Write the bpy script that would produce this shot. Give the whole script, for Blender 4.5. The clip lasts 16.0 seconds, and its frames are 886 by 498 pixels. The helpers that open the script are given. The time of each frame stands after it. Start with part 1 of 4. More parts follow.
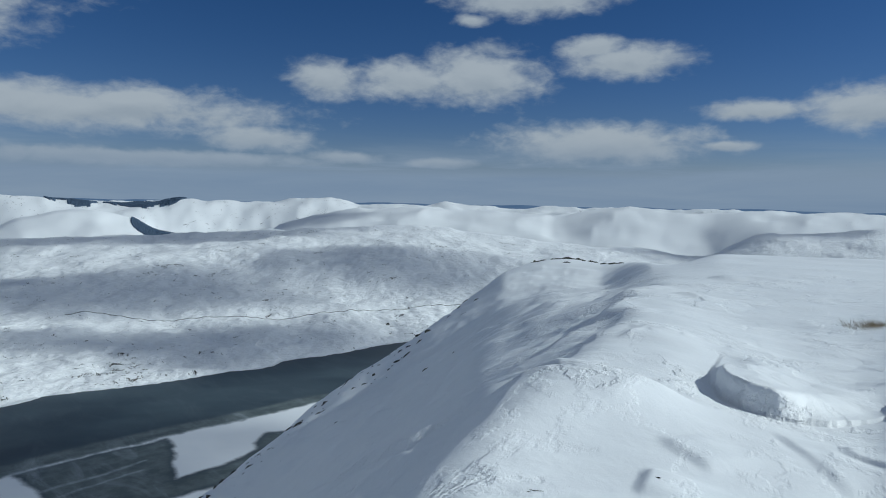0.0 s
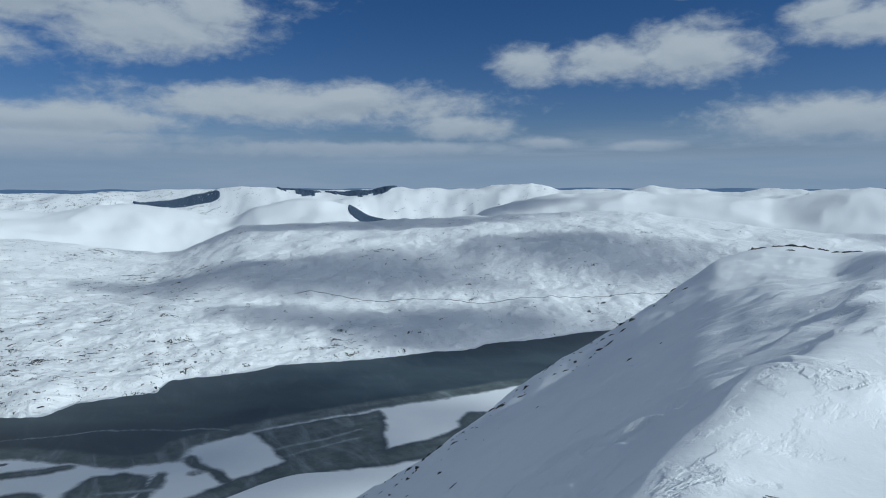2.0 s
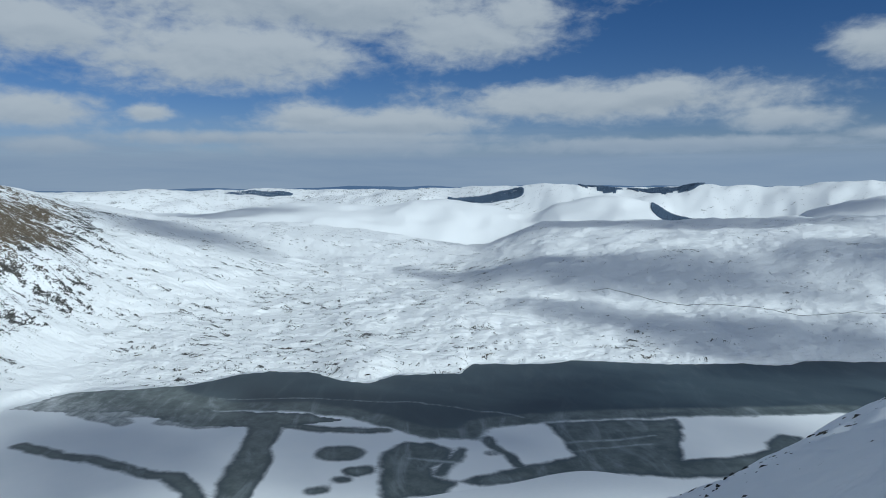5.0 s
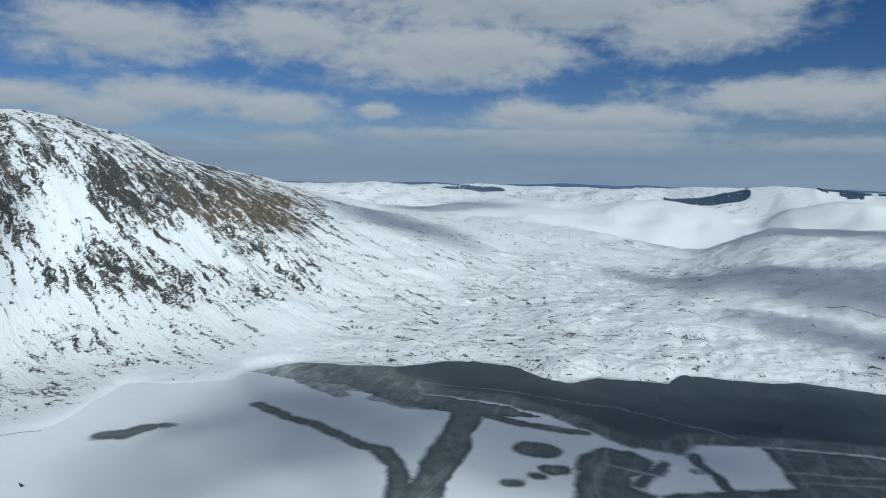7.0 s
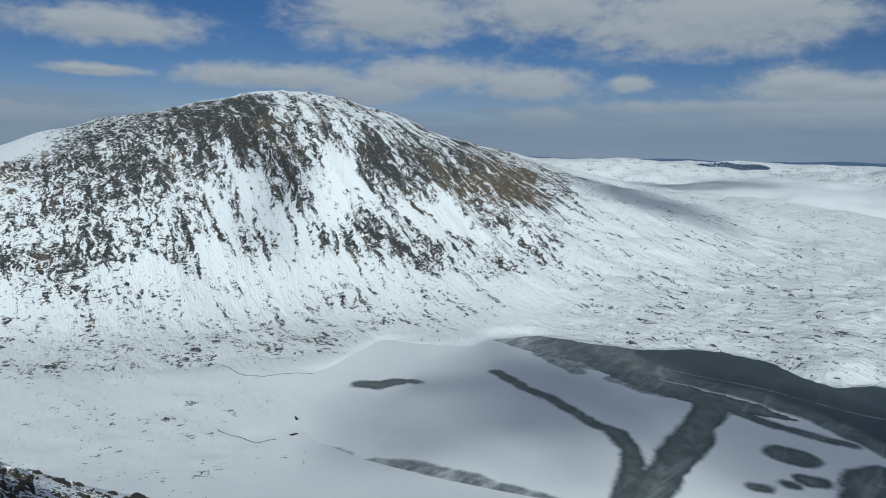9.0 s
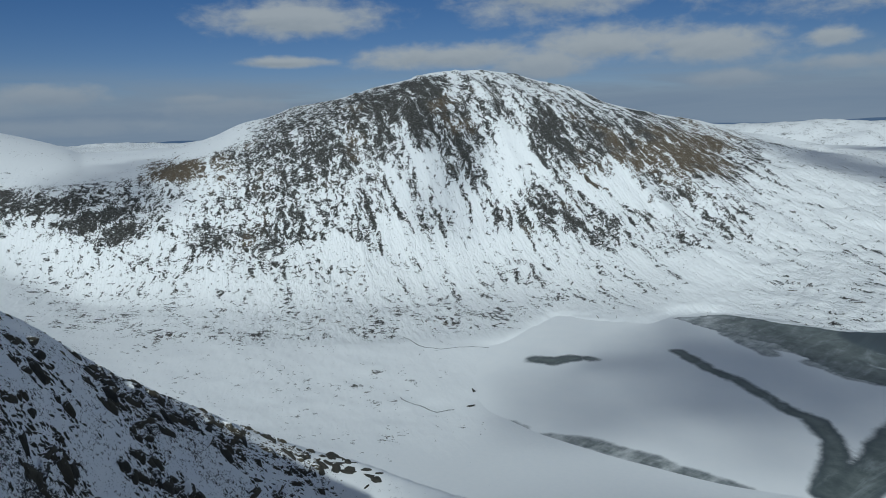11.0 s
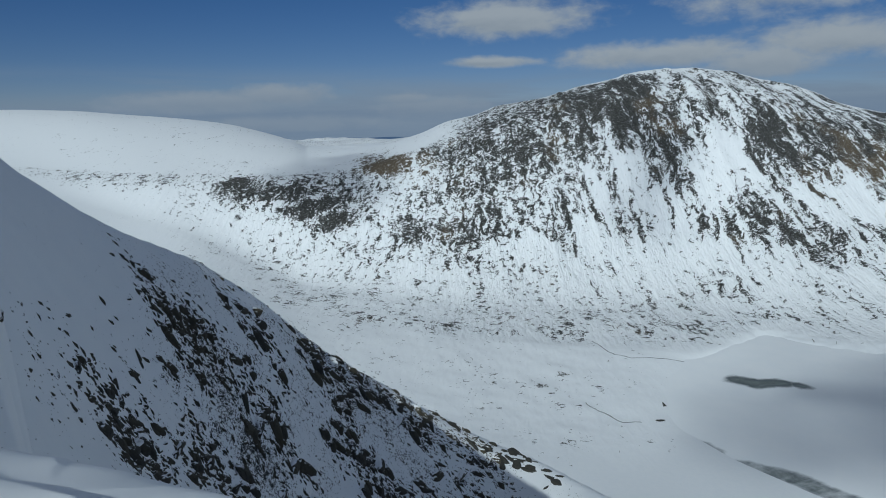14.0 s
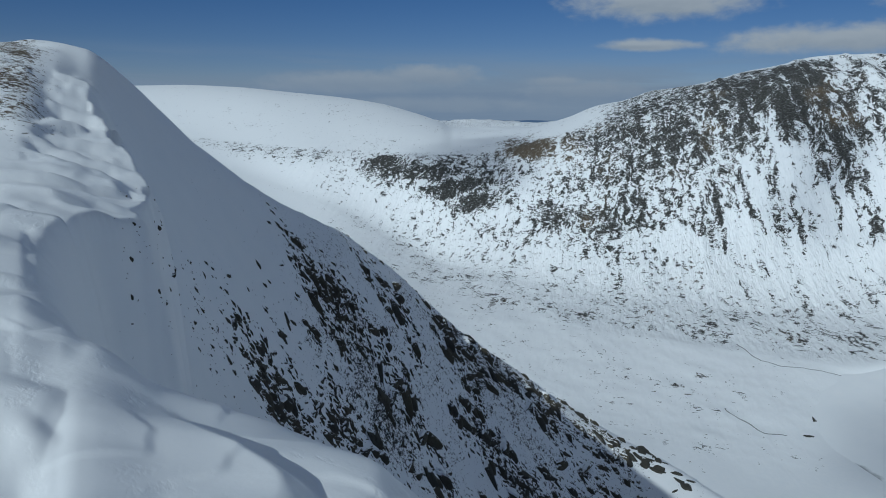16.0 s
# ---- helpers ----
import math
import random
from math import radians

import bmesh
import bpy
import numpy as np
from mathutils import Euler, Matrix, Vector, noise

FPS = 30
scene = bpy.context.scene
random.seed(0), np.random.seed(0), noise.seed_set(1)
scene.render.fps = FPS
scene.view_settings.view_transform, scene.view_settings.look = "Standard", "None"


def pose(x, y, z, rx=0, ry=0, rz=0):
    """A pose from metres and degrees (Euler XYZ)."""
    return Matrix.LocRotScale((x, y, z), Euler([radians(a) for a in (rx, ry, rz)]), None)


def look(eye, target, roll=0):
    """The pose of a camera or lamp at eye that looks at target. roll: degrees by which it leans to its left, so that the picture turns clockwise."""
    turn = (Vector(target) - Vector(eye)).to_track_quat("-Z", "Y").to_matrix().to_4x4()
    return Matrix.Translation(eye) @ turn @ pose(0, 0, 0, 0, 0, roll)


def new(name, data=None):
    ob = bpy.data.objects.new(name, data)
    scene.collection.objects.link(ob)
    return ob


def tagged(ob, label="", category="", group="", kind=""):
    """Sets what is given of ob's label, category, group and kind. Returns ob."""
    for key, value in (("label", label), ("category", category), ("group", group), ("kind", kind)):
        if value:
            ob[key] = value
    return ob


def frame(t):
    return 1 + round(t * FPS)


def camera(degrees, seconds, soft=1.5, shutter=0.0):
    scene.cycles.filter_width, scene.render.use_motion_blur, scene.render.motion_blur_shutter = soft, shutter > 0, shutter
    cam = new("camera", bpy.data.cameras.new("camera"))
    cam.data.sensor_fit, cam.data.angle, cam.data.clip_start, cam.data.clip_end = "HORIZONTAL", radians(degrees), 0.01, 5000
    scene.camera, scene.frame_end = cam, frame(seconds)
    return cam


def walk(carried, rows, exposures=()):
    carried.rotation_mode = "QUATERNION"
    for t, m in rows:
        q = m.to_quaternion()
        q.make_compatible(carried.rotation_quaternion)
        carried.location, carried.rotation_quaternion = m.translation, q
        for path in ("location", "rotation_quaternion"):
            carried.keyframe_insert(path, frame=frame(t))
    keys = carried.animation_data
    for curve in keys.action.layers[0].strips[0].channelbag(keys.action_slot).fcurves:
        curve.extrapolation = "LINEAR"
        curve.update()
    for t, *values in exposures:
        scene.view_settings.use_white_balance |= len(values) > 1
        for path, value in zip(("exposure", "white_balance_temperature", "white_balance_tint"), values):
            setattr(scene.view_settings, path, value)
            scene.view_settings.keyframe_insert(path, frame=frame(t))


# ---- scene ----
# ---------------------------------------------------------------- camera
EYE = 200.0                      # eye above the loch
TURNS = [
    (0.0, 85.47, -1.00, -0.02), (0.5, 85.14, -0.66, 4.31), (1.0, 84.67, -0.80, 8.72), (1.5, 84.40, 0.51, 12.70),
    (2.0, 84.19, 0.19, 16.40), (2.5, 84.05, 1.22, 20.30), (3.0, 83.76, 1.17, 24.02), (5.3, 84.15, -0.32, 43.69),
    (5.5, 84.15, -0.87, 45.64), (6.0, 83.93, -0.99, 49.91), (6.5, 83.77, -1.15, 53.92), (7.0, 83.76, -0.89, 58.06),
    (7.5, 83.58, -1.19, 62.44), (8.0, 83.07, -2.39, 67.01), (8.5, 82.30, -0.93, 72.46), (9.0, 81.45, -1.05, 78.08),
    (9.5, 80.81, -0.09, 82.67), (10.0, 80.31, 0.06, 86.42), (10.2, 80.09, 0.87, 87.54), (12.3, 79.09, 0.07, 99.06),
    (12.5, 79.04, 0.08, 99.99), (13.0, 79.22, 0.36, 102.30), (13.5, 79.77, 1.45, 105.21), (14.0, 79.94, 1.17, 108.31),
    (14.5, 80.13, 1.32, 111.18), (15.0, 80.56, 1.02, 114.34), (15.5, 80.49, 0.35, 117.28), (16.0, 78.65, -0.37, 120.10),
]
ARM = 0.42                       # the camera is held at arm's length and swung round the body
cam = camera(65.1, 16.0, soft=1.0)
walk(cam, [(t, pose(-ARM * math.sin(radians(rz)), ARM * math.cos(radians(rz)), EYE, rx, ry, rz)) for t, rx, ry, rz in TURNS],
     exposures=[(0.0, -0.58, 5850.0, 2.5), (3.0, -0.44, 5700.0, 2.5), (5.5, -0.42, 5850.0, 2.5), (7.0, -0.54, 5900.0, 2.5), (8.5, -0.62, 5950.0, 2.5), (10.0, -0.74, 6000.0, 2.5),
                (12.5, -0.85, 5900.0, 2.5), (14.5, -0.86, 5800.0, 2.5), (16.0, -0.85, 5700.0, 2.5)])

# ---------------------------------------------------------------- light
SUN_BEARING, SUN_HEIGHT = -89.0, 31.5     # degrees; bearings turn left from the +y axis


def bearing(az, r=1.0):
    a = radians(az)
    return -math.sin(a) * r, math.cos(a) * r


sun = new("sun", bpy.data.lights.new("sun", "SUN"))
sun.data.energy, sun.data.angle, sun.data.color = 4.5, radians(0.55), (0.97, 0.965, 0.9)
sx, sy = bearing(SUN_BEARING, math.cos(radians(SUN_HEIGHT)))
sun.matrix_world = look((sx * 900, sy * 900, 900 * math.sin(radians(SUN_HEIGHT)) + EYE), (0, 0, EYE))


class Nodes:
    """Short hand for node trees."""

    def __init__(self, tree):
        self.tree = tree
        tree.nodes.clear()

    def add(self, kind, inputs=None, **settings):
        n = self.tree.nodes.new(kind)
        for k, v in settings.items():
            setattr(n, k, v)
        for k, v in (inputs or {}).items():
            if isinstance(v, bpy.types.NodeSocket):
                self.tree.links.new(v, n.inputs[k])
            else:
                n.inputs[k].default_value = v
        return n

    def math(self, op, a, b=0.0, c=0.0, clamp=False):
        return self.add("ShaderNodeMath", {0: a, 1: b, 2: c}, operation=op, use_clamp=clamp).outputs[0]

    def vec(self, op, a, b=(0, 0, 0)):
        n = self.add("ShaderNodeVectorMath", {0: a, 1: b}, operation=op)
        return n.outputs["Value"] if op in ("DOT_PRODUCT", "LENGTH") else n.outputs["Vector"]

    def ramp(self, x, lo, hi, a=0.0, b=1.0, smooth=True):
        return self.add("ShaderNodeMapRange", {0: x, 1: lo, 2: hi, 3: a, 4: b},
                        interpolation_type="SMOOTHSTEP" if smooth else "LINEAR").outputs[0]

    def noise(self, v, scale, detail=4.0, rough=0.55, warp=0.0):
        return self.add("ShaderNodeTexNoise", {"Vector": v, "Scale": scale, "Detail": detail, "Roughness": rough,
                                               "Distortion": warp}).outputs[0]

    def mix(self, f, a, b):
        n = self.add("ShaderNodeMix", {0: f, 6: a, 7: b}, data_type="RGBA")
        return n.outputs[2]

    def attr(self, name, out="Fac"):
        return self.add("ShaderNodeAttribute", attribute_name=name).outputs[out]


# clouds: bearing, height, half width and half height in degrees
CLOUDS_EAST = [
    (9.9, 8.9, 2.9, 1.4), (3.1, 9.1, 4.1, 1.6), (-2.9, 9.5, 4.8, 2.2), (-11.8, 11.6, 2.8, 0.9), (-14.5, 10.5, 4.7, 1.3),
    (-6.4, 15.4, 6.0, 1.4), (-1.9, 13.7, 1.5, 0.5), (-24.4, 6.6, 4.2, 0.7), (-31.2, 6.6, 4.4, 1.6), (-12.5, 4.2, 8.3, 1.6),
    (-22.0, 4.0, 2.0, 0.4), (0.2, 2.5, 2.8, 0.4),
    (27.7, 5.9, 14.3, 1.6), (23.6, 6.4, 5.0, 1.3), (15.0, 4.1, 4.0, 1.0), (8.0, 2.8, 3.0, 0.5),
]
CLOUDS_NORTH = [
    (53.0, 9.8, 5.6, 2.3), (48.4, 13.6, 12.3, 3.0), (39.0, 11.3, 7.6, 2.3), (34.7, 12.9, 3.9, 2.0), (51.6, 4.9, 4.0, 1.4),
    (44.0, 4.5, 5.7, 1.3), (48.0, 2.4, 11.5, 0.7), (23.2, 2.4, 13.6, 0.6),
    (69.8, 10.7, 6.3, 2.5), (58.8, 9.6, 10.7, 3.0), (54.4, 14.3, 20.7, 3.7), (79.0, 5.6, 6.0, 1.5), (71.1, 4.9, 5.0, 1.2),
    (63.5, 5.0, 2.0, 0.6), (51.9, 5.1, 3.2, 0.9), (45.1, 4.3, 10.2, 1.0), (69.9, 2.4, 3.0, 0.7), (83.2, 9.8, 6.9, 2.3),
    (84.1, 4.2, 4.1, 1.2), (50.9, 3.1, 15.7, 0.6),
]
CLOUDS_WEST = [
    (103.1, 8.1, 6.5, 1.4), (91.0, 5.0, 8.0, 1.0), (105.2, 5.0, 2.1, 0.4), (110.9, 2.2, 2.8, 0.4),
    (121.0, 2.6, 3.6, 0.8), (127.4, 2.1, 6.4, 0.8), (109.2, 1.6, 4.4, 0.9), (104.2, 4.9, 3.8, 0.4), (121.1, 0.4, 7.9, 0.6),
]

world = bpy.data.worlds.new("sky")
scene.world = world
world.use_nodes = True
w = Nodes(world.node_tree)
direction = w.add("ShaderNodeTexCoord").outputs["Generated"]
xyz = w.add("ShaderNodeSeparateXYZ", {0: direction})
height = w.math("MULTIPLY", w.math("ARCSINE", xyz.outputs[2]), 57.2958)
around = w.math("MULTIPLY", w.math("ARCTAN2", w.math("MULTIPLY", xyz.outputs[0], -1.0), xyz.outputs[1]), 57.2958)
chart = w.add("ShaderNodeCombineXYZ", {0: around, 1: height, 2: 0.0}).outputs[0]
billow = w.noise(w.vec("MULTIPLY", chart, (0.20, 0.42, 1.0)), 1.0, 6.0, 0.55, 0.25)
fluff = w.noise(w.vec("MULTIPLY", chart, (0.7, 1.3, 1.0)), 1.0, 5.0, 0.58, 0.3)
body_sum, upper_sum = None, None
for az, el, wide, tall in CLOUDS_EAST + CLOUDS_NORTH + CLOUDS_WEST:
    d = w.vec("MULTIPLY", w.vec("SUBTRACT", chart, (az, el, 0)), (1 / wide, 1 / tall, 0))
    lobe = w.math("SUBTRACT", 1.0, w.vec("LENGTH", d))
    body_sum = lobe if body_sum is None else w.math("SMOOTH_MAX", body_sum, lobe, 0.15)
    # how high in its cloud a place lies, from the grey base to the sunlit top
    top_of = w.math("MULTIPLY", w.math("MAXIMUM", lobe, 0.0), w.vec("DOT_PRODUCT", d, (0, 1, 0)))
    upper_sum = top_of if upper_sum is None else w.math("ADD", upper_sum, top_of)
body_sum = w.math("MAXIMUM", body_sum, -0.9)
puff = w.math("ADD", w.math("MULTIPLY_ADD", w.math("SUBTRACT", billow, 0.5), 1.3, body_sum), w.math("MULTIPLY", w.math("SUBTRACT", fluff, 0.5), 0.9))
dense = w.ramp(w.math("ADD", puff, 0.38), 0.0, 0.95)
# the cumulus goes on overhead and behind, as thickly as ahead
plan = w.vec("MULTIPLY", direction, (1, 1, 0))
over = w.add("ShaderNodeVectorMath", {0: plan, 3: w.math("DIVIDE", 1.0, w.math("MAXIMUM", xyz.outputs[2], 0.12))}, operation="SCALE").outputs[0]
roof = w.math("MULTIPLY", w.ramp(w.noise(over, 1.1, 6.0, 0.55, 0.3), 0.44, 0.58), w.ramp(height, 17.0, 24.0))
streaky = w.noise(w.vec("MULTIPLY", chart, (0.05, 0.5, 1.0)), 1.0, 5.0, 0.6, 0.4)
bank = w.math("MULTIPLY", w.ramp(height, 5.2, 1.4), w.ramp(streaky, 0.38, 0.60, 0.15, 1.0))
bank = w.math("MAXIMUM", bank, w.ramp(height, 2.8, 1.2))
sky = w.add("ShaderNodeTexSky", sky_type="NISHITA", sun_disc=False, sun_elevation=radians(SUN_HEIGHT),
            sun_rotation=radians(-SUN_BEARING), altitude=700.0, air_density=0.8, dust_density=0.2, ozone_density=3.0)
deep = w.vec("MULTIPLY", w.add("ShaderNodeHueSaturation", {"Saturation": 1.24, "Value": 0.58, "Color": sky.outputs[0]}).outputs[0], (1.1, 0.975, 1.13))
above = w.vec("ADD", chart, (-0.25, 0.6, 0.0))
billow_up = w.noise(w.vec("MULTIPLY", above, (0.20, 0.42, 1.0)), 1.0, 6.0, 0.55, 0.25)
facing = w.math("MULTIPLY_ADD", w.math("SUBTRACT", billow, billow_up), 1.0, w.math("MULTIPLY", upper_sum, 0.8))
lit = w.ramp(facing, -0.6, 0.28)
cloud_colour = w.mix(lit, (4.4, 4.8, 5.35, 1), (5.9, 6.15, 6.5, 1))
cloud_colour = w.mix(roof, cloud_colour, (5.2, 5.5, 5.7, 1))
bank_colour = w.mix(streaky, (2.4, 3.25, 4.7, 1), (4.0, 4.7, 5.7, 1))
whole = w.mix(bank, deep, bank_colour)
whole = w.mix(w.math("MULTIPLY", w.math("MAXIMUM", dense, roof), 0.95), whole, w.mix(w.ramp(height, 5.5, 1.0, 0.0, 0.75), cloud_colour, bank_colour))
back = w.add("ShaderNodeBackground", {0: whole, 1: 0.1})
w.add("ShaderNodeOutputWorld", {0: back.outputs[0]})


# ---------------------------------------------------------------- materials
def material(name):
    m = bpy.data.materials.new(name)
    m.use_nodes = True
    return m, Nodes(m.node_tree)


def finish(n, colour, rough, normal=None, **more):
    args = {"Base Color": colour, "Roughness": rough, **more}
    if normal is not None:
        args["Normal"] = normal
    n.add("ShaderNodeOutputMaterial", {0: n.add("ShaderNodeBsdfPrincipled", args).outputs[0]})


def snow_ground():
    m, n = material("snow_and_rock")
    geo = n.add("ShaderNodeNewGeometry").outputs["Position"]
    fall, bare, grass, detail = n.attr("fall", "Vector"), n.attr("bare"), n.attr("grass"), n.attr("detail")
    # rock and heather that show through the snow, in ribs down the slope
    warp = n.vec("ADD", fall, n.vec("MULTIPLY", n.vec("SUBTRACT", n.add("ShaderNodeTexNoise", {"Vector": fall, "Scale": 0.045, "Detail": 2.0}).outputs["Color"], (0.5, 0.5, 0.5)), (16.0, 16.0, 0.0)))
    patch = n.noise(fall, 0.016, 3.0, 0.5)
    ribs = n.noise(n.vec("MULTIPLY", warp, (1.0, 0.2, 1.0)), 0.085, 4.0, 0.6, 0.5)
    speck = n.noise(n.vec("MULTIPLY", warp, (1.0, 0.6, 1.0)), 0.19, 3.0, 0.5, 0.8)
    ledge = n.noise(n.vec("MULTIPLY", warp, (0.8, 1.3, 1.0)), 0.33, 3.0, 0.55, 1.2)
    crumb = n.noise(fall, 0.8, 4.0, 0.65, 0.3)
    strata = n.attr("strata")
    terms = ((patch, 0.7), (ribs, n.ramp(strata, 0.0, 1.0, 1.7, 1.0, False)), (speck, n.ramp(strata, 0.0, 1.0, 1.35, 1.7, False)),
             (ledge, n.ramp(strata, 0.0, 1.0, 1.15, 1.65, False)), (crumb, 0.9))
    humm = n.attr("hummock")
    dash = n.noise(n.vec("MULTIPLY", fall, (1.0, 0.28, 1.0)), 0.21, 4.0, 0.6, 0.5)
    mixed = n.math("MULTIPLY_ADD", n.math("SUBTRACT", dash, 0.5), n.math("MULTIPLY", humm, 1.5), bare)
    for tex, weight in terms:
        mixed = n.math("MULTIPLY_ADD", n.math("SUBTRACT", tex, 0.5), weight, mixed)
    rock = n.ramp(mixed, -0.015, 0.035)
    tint = n.noise(geo, 0.018, 3.0, 0.5)
    grain = n.noise(geo, 0.6, 5.0, 0.65)
    stone = n.mix(n.ramp(grain, 0.3, 0.7), (0.008, 0.009, 0.011, 1), (0.06, 0.058, 0.05, 1))
    dust = n.math("MULTIPLY", n.ramp(n.noise(n.vec("MULTIPLY", fall, (0.5, 1.5, 1.0)), 0.75, 4.0, 0.65, 0.5), 0.52, 0.62), n.ramp(mixed, 0.4, 0.0, 0.12, 0.65))
    straw = n.mix(grain, (0.045, 0.035, 0.023, 1), (0.17, 0.122, 0.07, 1))
    ground_colour = n.mix(n.math("MULTIPLY", n.ramp(n.math("ADD", tint, grass), 0.57, 0.76), 0.85), stone, straw)
    ground_colour = n.mix(dust, ground_colour, (0.82, 0.84, 0.86, 1))
    crust = n.noise(geo, 0.35, 4.0, 0.6)
    white = n.mix(crust, (0.80, 0.83, 0.86, 1), (0.88, 0.89, 0.90, 1))
    # relief: fine wind crust close by, hummocks far off
    close = n.noise(n.vec("MULTIPLY", geo, (1.0, 0.75, 1.0)), 3.4, 8.0, 0.62, 0.2)
    far = n.noise(n.vec("MULTIPLY", fall, (1.0, 0.6, 1.0)), 0.13, 6.0, 0.68)
    scour = n.noise(n.vec("MULTIPLY", n.add("ShaderNodeVectorRotate", {0: geo, "Angle": radians(28)}, rotation_type="Z_AXIS").outputs[0], (1.0, 0.5, 1.0)), 1.1, 7.0, 0.62)
    patchy = n.ramp(n.noise(geo, 0.45, 3.0), 0.44, 0.62, 0.3, 1.0)
    rind = n.math("MULTIPLY", n.math("MULTIPLY_ADD", n.ramp(scour, 0.47, 0.53), 0.45, close), n.math("MULTIPLY", detail, patchy))
    b1 = n.add("ShaderNodeBump", {"Strength": 1.0, "Distance": 0.055, "Height": rind})
    b2 = n.add("ShaderNodeBump", {"Strength": 1.0, "Distance": 5.5, "Height": n.math("MULTIPLY", n.math("MULTIPLY_ADD", dash, 1.2, far), n.attr("relief")), "Normal": b1.outputs[0]})
    b3 = n.add("ShaderNodeBump", {"Strength": 0.8, "Distance": 1.2, "Height": n.math("MULTIPLY", rock, grain), "Normal": b2.outputs[0]})
    finish(n, n.mix(rock, white, ground_colour), n.ramp(rock, 0.0, 1.0, 0.55, 0.9), b3.outputs[0])
    return m


def loch_ice():
    m, n = material("loch_ice")
    geo = n.add("ShaderNodeNewGeometry").outputs["Position"]
    cover_, grey = n.attr("snow"), n.attr("grey")
    along = n.vec("MULTIPLY", n.add("ShaderNodeVectorRotate", {0: geo, "Angle": radians(48)}, rotation_type="Z_AXIS").outputs[0], (0.5, 1.7, 1))
    edge = n.math("ADD", n.math("MULTIPLY", n.noise(along, 0.05, 5.0, 0.6, 0.3), 0.6), n.math("MULTIPLY", n.noise(geo, 0.16, 5.0, 0.65), 0.4))
    snow = n.ramp(n.math("MULTIPLY_ADD", n.math("SUBTRACT", edge, 0.5), 10.0, cover_), -2.6, 3.0)
    streak = n.noise(along, 0.018, 6.0, 0.65, 1.6)
    frost = n.math("MULTIPLY", n.ramp(streak, 0.5, 0.72), n.ramp(grey, 0.0, 1.0, 0.05, 0.36))
    ice = n.mix(n.ramp(n.noise(n.vec("MULTIPLY", geo, (0.6, 1.0, 1.0)), 0.009, 4.0, 0.55, 0.5), 0.35, 0.7), (0.026, 0.042, 0.054, 1), (0.06, 0.085, 0.098, 1))
    ice = n.mix(n.ramp(grey, 0.0, 1.0), ice, n.mix(n.ramp(n.noise(geo, 0.07, 5.0, 0.65), 0.3, 0.7), (0.07, 0.09, 0.092, 1), (0.15, 0.178, 0.174, 1)))
    ice = n.mix(frost, ice, (0.45, 0.5, 0.52, 1))
    ice = n.mix(n.math("MULTIPLY", n.attr("rime"), n.ramp(n.noise(geo, 0.08, 5.0, 0.7), 0.3, 0.65, 0.1, 0.5)), ice, (0.55, 0.6, 0.62, 1))
    drift = n.noise(geo, 0.05, 4.0)
    white = n.mix(drift, (0.80, 0.83, 0.86, 1), (0.88, 0.89, 0.90, 1))
    bump = n.add("ShaderNodeBump", {"Strength": 0.15, "Distance": 0.3, "Height": n.noise(geo, 0.5, 4.0)})
    finish(n, n.mix(snow, ice, white), n.ramp(snow, 0.0, 1.0, 0.42, 0.6), bump.outputs[0], **{"Specular IOR Level": 0.22})
    return m


SNOW, ICE = snow_ground(), loch_ice()


# ---------------------------------------------------------------- land form
def rise(x, lo, hi):
    t = np.clip((x - lo) / (hi - lo), 0, 1)
    return t * t * (3 - 2 * t)


def lattice(ix, iy, seed):
    h = (ix.astype(np.int64) * 374761393 + iy.astype(np.int64) * 668265263 + seed * 974634777) & 0xFFFFFFFF
    h = ((h ^ (h >> 13)) * 1274126177) & 0xFFFFFFFF
    return ((h ^ (h >> 16)) & 0xFFFFFF) / float(0xFFFFFF)


def value_noise(x, y, seed=0):
    ix, iy = np.floor(x), np.floor(y)
    fx, fy = x - ix, y - iy
    fx, fy = fx * fx * fx * (fx * (6 * fx - 15) + 10), fy * fy * fy * (fy * (6 * fy - 15) + 10)
    a, b = lattice(ix, iy, seed), lattice(ix + 1, iy, seed)
    c, d = lattice(ix, iy + 1, seed), lattice(ix + 1, iy + 1, seed)
    return (a + (b - a) * fx) * (1 - fy) + (c + (d - c) * fx) * fy


def fractal(x, y, octaves=4, gain=0.5, seed=0):
    """Smooth noise between about -1 and 1."""
    total, amp, norm = 0.0, 1.0, 0.0
    for o in range(octaves):
        ca, sa = math.cos(0.6 * o + seed), math.sin(0.6 * o + seed)
        total = total + amp * (value_noise(x * ca - y * sa, x * sa + y * ca, seed * 17 + o) * 2 - 1)
        norm += amp
        amp *= gain
        x, y = x * 2.03, y * 2.03
    return total / norm * 1.6


def slopes(x, y):
    """Tangents of a monotone cubic through the knots along the last axis."""
    h, d = np.diff(x), np.diff(y) / np.diff(x)
    m = np.zeros_like(y)
    w1, w2 = 2 * h[..., 1:] + h[..., :-1], h[..., 1:] + 2 * h[..., :-1]
    same = d[..., 1:] * d[..., :-1] > 0
    with np.errstate(divide="ignore", invalid="ignore"):
        mean = (w1 + w2) / (w1 / d[..., :-1] + w2 / d[..., 1:])
    m[..., 1:-1] = np.where(same, mean, 0.0)
    m[..., 0], m[..., -1] = d[..., 0], d[..., -1]
    return m


